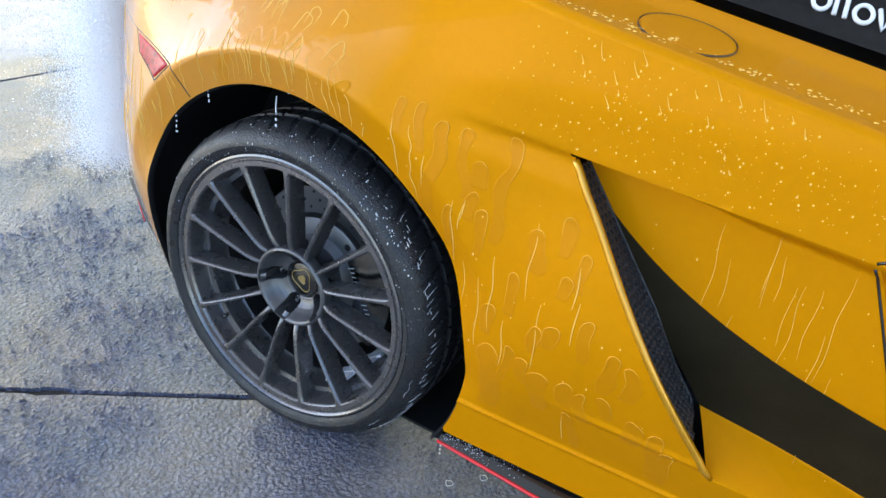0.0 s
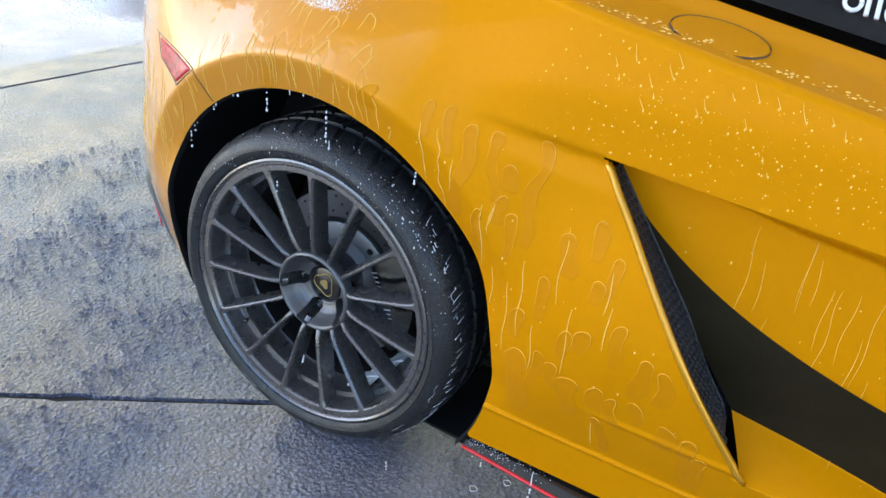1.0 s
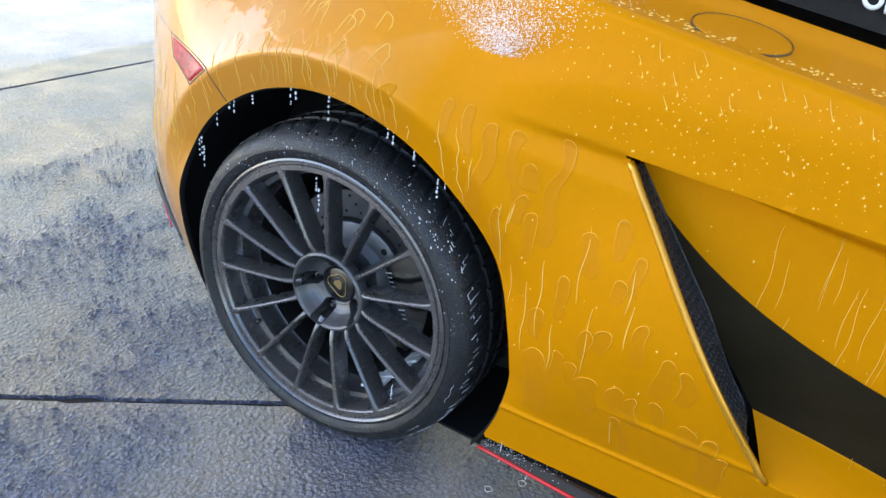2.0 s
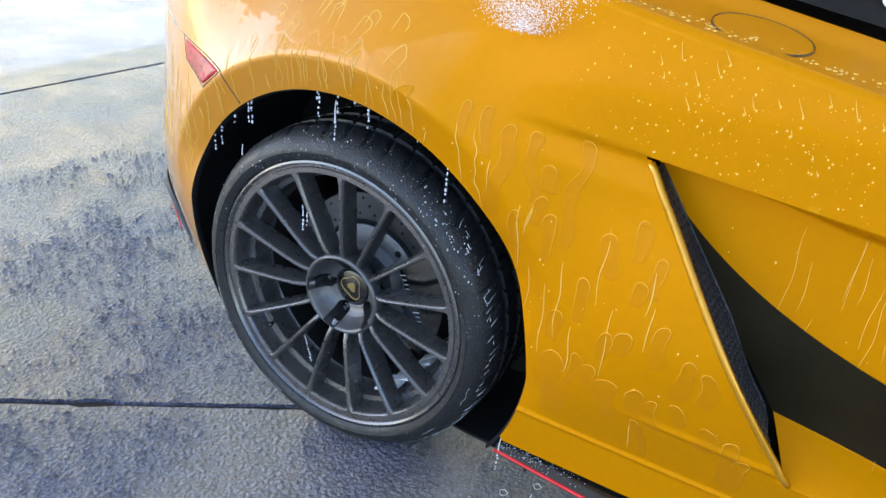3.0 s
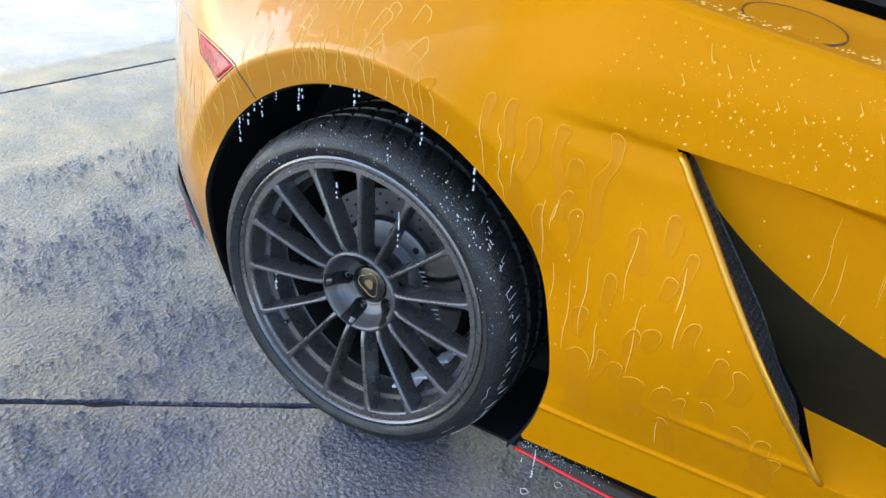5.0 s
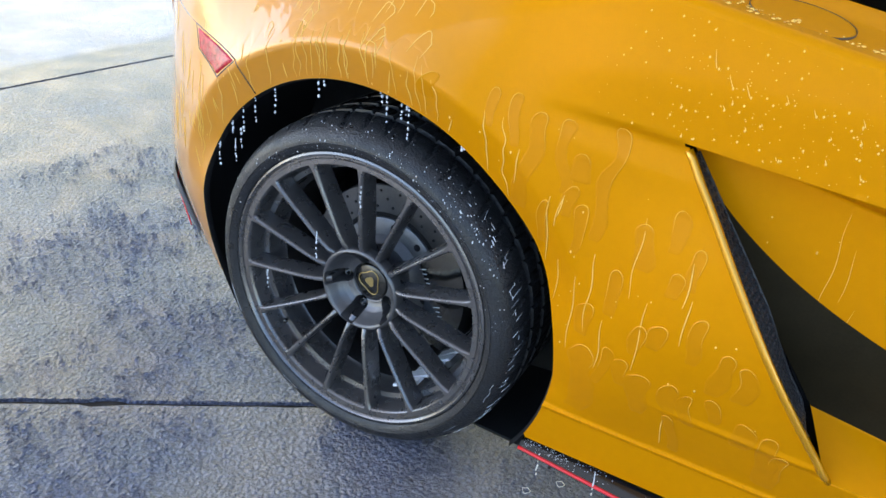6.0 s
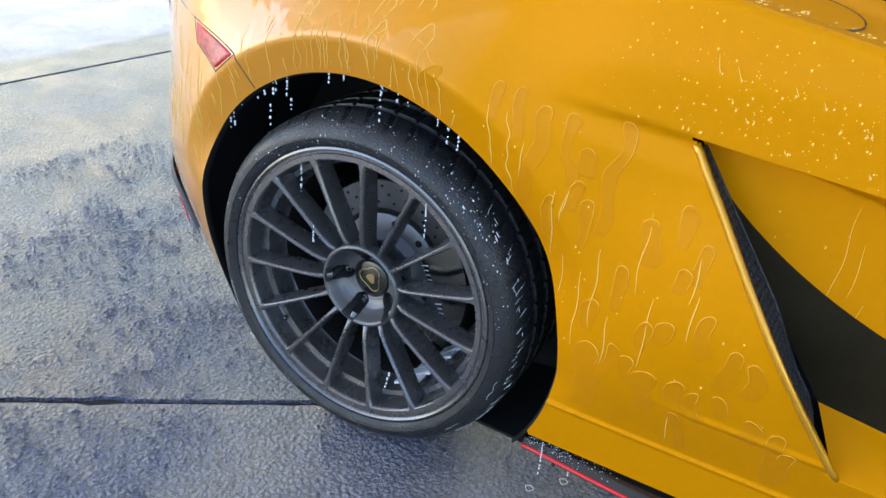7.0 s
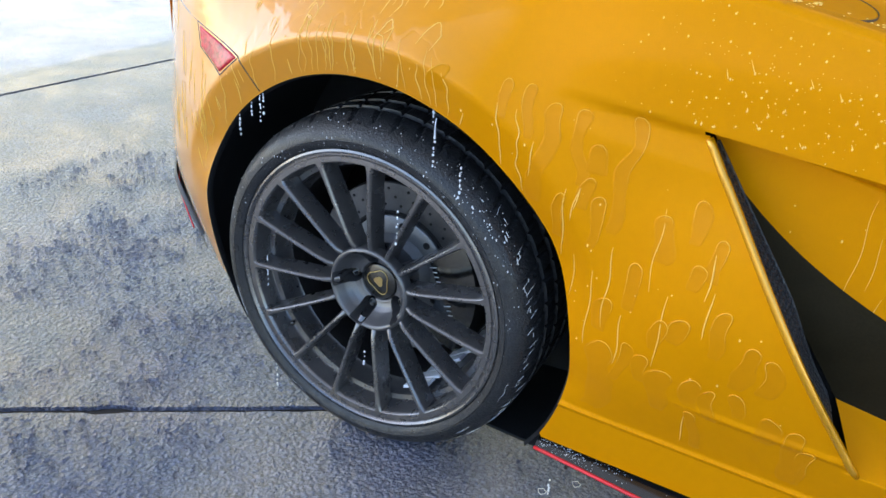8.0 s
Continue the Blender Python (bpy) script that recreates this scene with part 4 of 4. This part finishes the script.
def film_rim(f):
    """Points up one side of a film, over its top and down the other."""
    up, down = rnd.randint(4, FLOW_ROWS - 4), rnd.randint(4, FLOW_ROWS - 3)
    c = FLOW_COLS
    order = [j * c + 1 for j in range(up, 1, -1)] + [c + i for i in range(1, c - 1)] + [j * c + c - 2 for j in range(2, down)]
    return [f[0][k] for k in order]


def build_runs():
    pieces = []
    # films on the panel ahead of the wheel
    films, taken = [], []
    for _ in range(330):
        z = rnd.uniform(0.32, 0.74)
        lo = math.sqrt(max(0.0, 0.420 ** 2 - (z - HUB.z) ** 2)) if z < HUB.z + 0.420 else 0.12
        x = rnd.uniform(max(lo, 0.12), float(vent_edge(min(z, 0.70))) - 0.02)
        long = rnd.random() < 0.55
        wide, tall = (rnd.uniform(0.020, 0.052), rnd.uniform(0.09, 0.24)) if long else (rnd.uniform(0.018, 0.040), rnd.uniform(0.035, 0.08))
        tall = min(tall, z - 0.245)
        if tall > 0.02 and x + wide < float(vent_edge(min(z, 0.70))) - 0.004 and all(abs(x - a) > (wide + c) * 0.46 or z - tall > b + 0.004 or z < b - d - 0.004 for a, b, c, d in taken):
            taken.append((x, z, wide, tall))
            films.append(film(x, z, wide, tall))
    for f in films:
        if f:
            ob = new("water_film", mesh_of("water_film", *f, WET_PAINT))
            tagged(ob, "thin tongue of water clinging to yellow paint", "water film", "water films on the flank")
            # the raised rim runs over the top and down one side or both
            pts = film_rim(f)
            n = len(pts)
            part("rim", tube(pts, [0.00062 * (0.2 + 0.8 * min(1, 3 * min(i, n - 1 - i) / n)) for i in range(n)], 6), FILM_RIM, ob, "raised rim, its highlight in the pale colour")
    for _ in range(10):
        z = rnd.uniform(0.30, 0.66)
        lo = math.sqrt(max(0.0, 0.405 ** 2 - (z - HUB.z) ** 2)) if z < HUB.z + 0.405 else 0.22
        x = rnd.uniform(max(lo, 0.2), float(vent_edge(min(z, 0.70))) - 0.03)
        w, q, tall = rnd.uniform(0.001, 0.003), rnd.uniform(0, 6), rnd.uniform(0.05, 0.13)
        pieces.append(laid([(x + w * math.sin(q + 70 * tall * k / 16), z - tall * k / 16) for k in range(17)], rnd.uniform(0.0006, 0.0010)))
    # streaks over the flare
    for _ in range(24):
        a = radians(rnd.uniform(28, 158))
        r = rnd.uniform(0.40, 0.47)
        x, z = r * math.cos(a), HUB.z + r * math.sin(a)
        tall = rnd.uniform(0.02, 0.06)
        if rnd.random() < 0.1:
            pieces.append(laid(outline_run(x, z, rnd.uniform(0.010, 0.022), tall), 0.0008))
        else:
            w, q = rnd.uniform(0.0006, 0.003), rnd.uniform(0, 6)
            pieces.append(laid([(x + w * math.sin(q + 70 * tall * k / 12) + 0.006 * k / 12 * (1 if x < 0 else -1), z - tall * k / 12) for k in range(13)], rnd.uniform(0.0006, 0.0010)))
    for k in range(24):
        a = radians(rnd.uniform(55, 150))
        r = rnd.uniform(0.425, 0.462)
        x, z = r * math.cos(a), HUB.z + r * math.sin(a)
        w, q, way = rnd.uniform(0.001, 0.003), rnd.uniform(0, 6), -0.10 if x < 0 else 0.12
        pts = []
        for i in range(60):
            u = 0.002 * i
            p = (x + w * (math.sin(q + 80 * u) - math.sin(q)) + 0.5 * w * math.sin(3 * q + 190 * u) + way * u, z - u)
            if math.hypot(p[0], p[1] - HUB.z) < ARCH + 0.004:
                break
            pts.append(p)
        pieces.append(laid(pts, rnd.uniform(0.0005, 0.0009)))
    # runs in the hollow and over the stripe
    for _ in range(22):
        x, z = rnd.uniform(0.56, 1.0), rnd.uniform(0.50, 0.68)
        w, q, tall = rnd.uniform(0.0006, 0.003), rnd.uniform(0, 6), rnd.uniform(0.05, 0.17)
        if x > float(vent_edge(z - tall)) + 0.015:
            pieces.append(laid([(x + w * math.sin(q + 60 * tall * k / 14), z - tall * k / 14) for k in range(15)], 0.00036))
    # the washed haunch
    for _ in range(30):
        x, z = rnd.uniform(-0.34, 0.14), rnd.uniform(0.72, 0.82)
        if math.hypot(x, z - HUB.z) > FLARE + 0.015:
            pieces.append(laid(outline_run(x, z, rnd.uniform(0.008, 0.022), rnd.uniform(0.012, 0.045), rnd.uniform(0.0, 0.012)), 0.0009))
    for _ in range(20):
        x, z = rnd.uniform(-0.50, -0.33), rnd.uniform(0.50, 0.74)
        pieces.append(laid([(x + 0.002 * math.sin(90 * 0.05 * k / 10 + x * 90), z - 0.06 * k / 10) for k in range(11)], 0.0008))
    stuff("water_runs", [p for p in pieces if p], WATER, "water films and streaks running down yellow paint, highlights in their pale colour", "water")
    # on the tyre: water drops, and white streaks that stand in for wet glints
    pieces = []
    shoulder_y = lambda r: float(np.interp(0.28 + (r - 0.28) / 1.2 if r > 0.28 else r, (0.2605, 0.266, 0.272, 0.280, 0.286, 0.292, 0.296, 0.300, 0.3025, 0.3045, 0.306), (-0.0035, -0.0075, -0.0095, -0.0085, -0.005, 0.0015, 0.008, 0.016, 0.024, 0.034, 0.050)))
    for _ in range(4):
        a0, r, y = rnd.uniform(-40, 50), rnd.uniform(0.276, 0.300), 0.0
        if rnd.random() < 0.3:
            a0 = rnd.uniform(170, 250)
        turn, w, q = rnd.uniform(4, 14), rnd.uniform(0.0004, 0.0016), rnd.uniform(0, 6)
        pts = []
        for k in range(16):
            a = radians(a0 - turn * k / 15)
            rr = r + w * math.sin(q + 0.7 * k)
            yy = shoulder_y(rr)
            pts.append((rr * math.cos(a), yy, HUB.z + rr * math.sin(a)))
        pieces.append(tube(pts, rnd.uniform(0.0003, 0.0005), 5))
    for _ in range(230):
        a, r = radians(rnd.gauss(85, 42)), rnd.uniform(0.262, 0.308)
        yy = shoulder_y(r)
        q = rnd.choice((0.0003, 0.0004, 0.0005, 0.0006, 0.0010))
        pieces.append(ball((r * math.cos(a), yy, HUB.z + r * math.sin(a)), q, rnd.uniform(1, 2.5), 6, 4))
    for i in range(46):
        # white strokes modelled as the glints along the sipes of the shoulder
        a = radians(-62 + 2.5 * i + rnd.uniform(-0.3, 0.3))
        if rnd.random() < 0.55:
            continue
        r0 = rnd.uniform(0.3015, 0.306)
        pts = [(r * math.cos(a + 0.01 * k), shoulder_y(r) - 0.0006, HUB.z + r * math.sin(a + 0.01 * k)) for k, r in enumerate(np.linspace(r0, min(0.3100, r0 + rnd.uniform(0.003, 0.007)), 4))]
        pieces.append(tube(pts, rnd.uniform(0.0002, 0.0005), 5))
    for _ in range(60):
        a, r = radians(rnd.gauss(45, 13)), rnd.gauss(0.298, 0.006)
        if 0.262 < r < 0.309:
            q = rnd.choice((0.0004, 0.0006, 0.0008, 0.0014))
            pieces.append(ball((r * math.cos(a), shoulder_y(r), HUB.z + r * math.sin(a)), q, rnd.uniform(0.8, 2.0), 6, 4))
    # short white arcs, more modelled glints on the shoulder blocks
    for _ in range(16):
        a = radians(rnd.uniform(5, 55))
        r = rnd.uniform(0.302, 0.308)
        turn = rnd.uniform(0.6, 2.2)
        pts = [(r * math.cos(a - radians(turn * k / 5)), shoulder_y(r) - 0.0004, HUB.z + r * math.sin(a - radians(turn * k / 5))) for k in range(6)]
        pieces.append(tube(pts, rnd.uniform(0.0003, 0.0008), 5))
    stuff("water_on_tyre", pieces, BRIGHT_WATER, "white water drops, and streaks for wet glints, on black tyre", "water")
    # froth on the skirt
    pieces = []
    for _ in range(170):
        x = 0.345 + abs(rnd.gauss(0, 0.06))
        y = 0.012 - 0.095 * (x - 0.344)
        t = rnd.random() ** 0.7
        r = rnd.choice((0.0004, 0.0005, 0.0007, 0.0010))
        pieces.append(ball((x, y + (0.03 - y) * t, 0.126 + 0.008 * t), r, 0.6, 6, 4))
    stuff("froth", pieces, BRIGHT_WATER, "grey soap froth lying on black skirt", "froth")
    # rings where drops strike the ground
    for x, y in ((0.357, 0.05), (0.403, 0.10)):
        pts = [(x + 0.007 * math.cos(a) * (1 + 0.2 * math.sin(3 * a)), y + 0.007 * math.sin(a), 0.0018 + 0.0010 * math.sin(5 * a)) for a in np.linspace(0, 2 * math.pi, 26)]
        ring = new("splash_ring", mesh_of("splash_ring", *tube(pts, 0.0007, 6), BRIGHT_WATER))
        tagged(ring, "small ring of water splashed up from wet concrete", "splash", "splash rings")


def build_sheet():
    """A sheet of water that still covers the haunch, with tongues along its lower edge."""
    us, vs = np.linspace(-0.42, 0.16, 180), np.linspace(0, 1, 60)
    verts = []
    for x in us:
        r = FLARE + 0.012
        low = HUB.z + math.sqrt(max(0.0, r * r - x * x)) if abs(x) < r else 0.5
        tongue = 0.020 * (0.5 + 0.5 * math.sin(150 * x + 3 * math.sin(31 * x))) + 0.010 * noise.noise(Vector((x * 40, 2, 0)))
        low = max(low, 0.62) + tongue
        high = min(0.845, 0.80 + 0.045 * float(sstep(0.16, 0.02, x)))
        for v in vs:
            z = low + (high - low) * v
            edge = min(1.0, 10 * v, 10 * (1 - v), 12 * (x + 0.42) / 0.1, 1.3 * (0.16 - x) / 0.1)
            h = -0.0003 + 0.0009 * edge ** 0.5 + 0.00028 * noise.noise(Vector((x * 55, z * 90, 5))) + 0.00012 * noise.noise(Vector((x * 160, z * 210, 9)))
            verts.append((x, paint_y(x, z) - h, z))
    ob = new("water_sheet", mesh_of("water_sheet", verts, grid_faces(180, 60), PAINT))
    tagged(ob, "rippled sheet of water draining off yellow haunch", "water film")


build_beads()
build_runs()
build_sheet()


BALLS = [mesh_of("drop", *ball((0, 0, 0), r, tall), BRIGHT_WATER) for r, tall in ((0.0012, 1.2), (0.0015, 1.8), (0.0019, 1.1), (0.0021, 1.5), (0.0014, 2.4))]


def drip(label, group):
    """A string of drops one under the other."""
    head = tagged(new("drip", rnd.choice(BALLS)), label, "water drops", group)
    z = 0.0
    for _ in range(rnd.choice((2, 3, 4, 5, 6))):
        z -= rnd.uniform(0.004, 0.012)
        drop = part("drop", rnd.choice(BALLS), BRIGHT_WATER, head)
        drop.location = (rnd.uniform(-0.0009, 0.0009), 0, z)
    if rnd.random() < 0.45:
        tall, q = rnd.uniform(0.012, 0.034), rnd.uniform(0, 6)
        part("thread", tube([(0.0012 * math.sin(q + 110 * tall * k / 8) * k / 8, 0, tall * k / 8) for k in range(9)], [0.0014 - 0.0007 * k / 8 for k in range(9)], 6), BRIGHT_WATER, head)
    return head


DRIPS = []
for i in range(190):
    a = radians(rnd.uniform(52, 140) if i % 3 else rnd.uniform(95, 150))
    x, z = ARCH * math.cos(a), HUB.z + ARCH * math.sin(a)
    ob = drip("string of white water drops falling from the wheel arch", "drips from the wheel arch")
    DRIPS.append((ob, x, float(side(x, z)) + 0.005, z, -0.3 + 9.2 * ((i + rnd.random()) / 190) ** 0.78, rnd.uniform(0, 60)))
for i in range(18):
    x = 0.348 + rnd.choice((0.0, 0.03, 0.075, 0.13))
    ob = drip("string of white water drops falling from the skirt", "drips from the skirt")
    DRIPS.append((ob, x, 0.013 - 0.095 * (x - 0.344) - 0.003, 0.122, -0.2 + 8.4 * (i + rnd.random()) / 18, 0))

SLIDES = []
for i in range(20):
    x = rnd.uniform(0.46, 0.76)
    tall, w, q = rnd.uniform(0.005, 0.024), rnd.uniform(0.0010, 0.0026), rnd.uniform(0, 6)
    z = 0.79
    y0 = float(side(x, z))
    lean = -0.45 * tall
    pts = [(w * math.sin(q + 90 * tall * k / 10) + lean * k / 10, float(side(x, z + tall * k / 10)) - y0 - 0.0001, tall * k / 10) for k in range(11)]
    ob = new("water_run", mesh_of("water_run", *joined([tube(pts, [0.0006 - 0.0004 * k / 10 for k in range(11)], 6), bead((0, 0.0002, -0.0005), 0.0012, 0.0020, 0.0011)]), WATER))
    tagged(ob, "pale drop of water with a tail sliding down paint", "water drop", "drops sliding down the flank")
    SLIDES.append((ob, x, float(shoulder(x)) - 0.02 - rnd.uniform(0, 0.09), rnd.uniform(2.0, 5.0), rnd.uniform(0.012, 0.045), rnd.uniform(0.004, 0.08)))


def specks(n, place, size):
    """Fine drops as small four-sided grains."""
    verts, faces = [], []
    for _ in range(n):
        p, r = Vector(place()), rnd.uniform(*size)
        k = len(verts)
        verts += [tuple(p + Vector(q) * r) for q in ((1, 1, 1), (1, -1, -1), (-1, 1, -1), (-1, -1, 1))]
        faces += [(k, k + 1, k + 2), (k, k + 3, k + 1), (k, k + 2, k + 3), (k + 1, k + 3, k + 2)]
    return verts, faces


def jet_place():
    t = abs(rnd.gauss(0, 0.45))
    return (rnd.gauss(0, 0.016 + 0.10 * t), rnd.gauss(0, 0.008) - 0.10 * t, 0.20 * t)


def mist_place():
    t = rnd.random()
    return (rnd.gauss(0, 0.055), rnd.gauss(0, 0.065), -0.22 + 0.62 * t)


SPRAY = material("spray_white", (0.95, 0.96, 0.97), 0.6)
JET = new("water_jet", mesh_of("water_jet", *specks(7000, jet_place, (0.0002, 0.0006)), SPRAY, False))
tagged(JET, "white fan of sprayed water striking the haunch", "water jet", kind="stuff")
MIST = new("spray_mist", mesh_of("spray_mist", *specks(240000, mist_place, (0.0004, 0.0010)), SPRAY, False))
tagged(MIST, "white cloud of spray drifting behind the car", "spray", kind="stuff")


def motions():
    for ob, x, y, z, t0, turn in DRIPS:
        # behind the edge, creeping out, falling, lying on the ground
        ground = math.sqrt(2 * max(z - 0.004, 0.01) / 9.81)
        rows = [(-1.2, pose(x, y + 0.004, z + 0.055, 0, 0, turn) if z > 0.2 else pose(x, y + 0.06, z - 0.008, 0, 0, turn)), (-0.12, pose(x, y, z + 0.004, 0, 0, turn)), (0.0, pose(x, y, z - 0.002, 0, 0, turn))]
        for k in (0.25, 0.5, 0.75, 1.0):
            rows.append((ground * k, pose(x, y, z - 4.905 * (ground * k) ** 2, 80 * max(0, k - 0.75) * 4, 0, turn)))
        a, r = random.Random(turn + t0).uniform(0, 6.3), random.Random(t0).uniform(0.0, 0.09)
        rows.append((ground + 0.1, pose(x + r * math.cos(a), y - 0.02 - r * abs(math.sin(a)), -0.014, 84, 0, turn)))
        keyed = {}
        for dt, m in rows:
            if t0 + dt <= 8.0:
                keyed[round(max(t0 + dt, 0.0) * FPS)] = m
        late = 8.0 - t0
        if 0.0 < late < ground:
            keyed[240] = pose(x, y, z - 4.905 * late ** 2, 0, 0, turn)
        elif -0.12 < late <= 0.0:
            keyed[240] = pose(x, y, z - 0.001, 0, 0, turn)
        elif late <= -0.12:
            keyed[240] = rows[0][1]
        keyed.setdefault(0, rows[0][1])
        keyed.setdefault(240, rows[-1][1])
        walk(ob, [(k / FPS, keyed[k]) for k in sorted(keyed)])
    for ob, x, z, t0, speed, stop in SLIDES:
        rows = []
        for k in range(17):
            t = 0.5 * k
            zz = max(z - max(0.0, t - t0) * speed, min(z, float(crease(x)) + stop))
            rows.append((t, pose(x + 0.003 * math.sin(40 * zz), float(side(x, zz)), zz)))
        walk(ob, rows)
    walk(JET, [(0.0, pose(-0.42, 0.10, 0.86)), (0.5, pose(-0.17, 0.01, 0.78)), (1.0, pose(0.03, 0.0, 0.815)), (1.5, pose(0.186, 0.0, 0.806)), (1.7, pose(0.245, 0.0, 0.80)),
               (2.3, pose(0.31, 0.0, 0.80)), (2.8, pose(0.323, 0.0, 0.807)), (3.0, pose(0.29, 0.0, 0.83)), (3.2, pose(0.25, 0.0, 0.853)), (3.5, pose(0.22, 0.0, 0.98)), (4.0, pose(0.15, -0.1, 1.5)), (8.0, pose(0.1, -0.2, 1.6))])
    walk(MIST, [(0.0, pose(-0.69, 0.26, 0.52)), (0.5, pose(-0.76, 0.26, 0.62)), (1.0, pose(-0.92, 0.45, 0.80)), (1.5, pose(-1.05, 0.60, 1.05)), (2.5, pose(-1.5, 1.0, 1.5)), (4.0, pose(-2.2, 1.6, 2.0)), (8.0, pose(-3.5, 2.6, 2.5))])


motions()
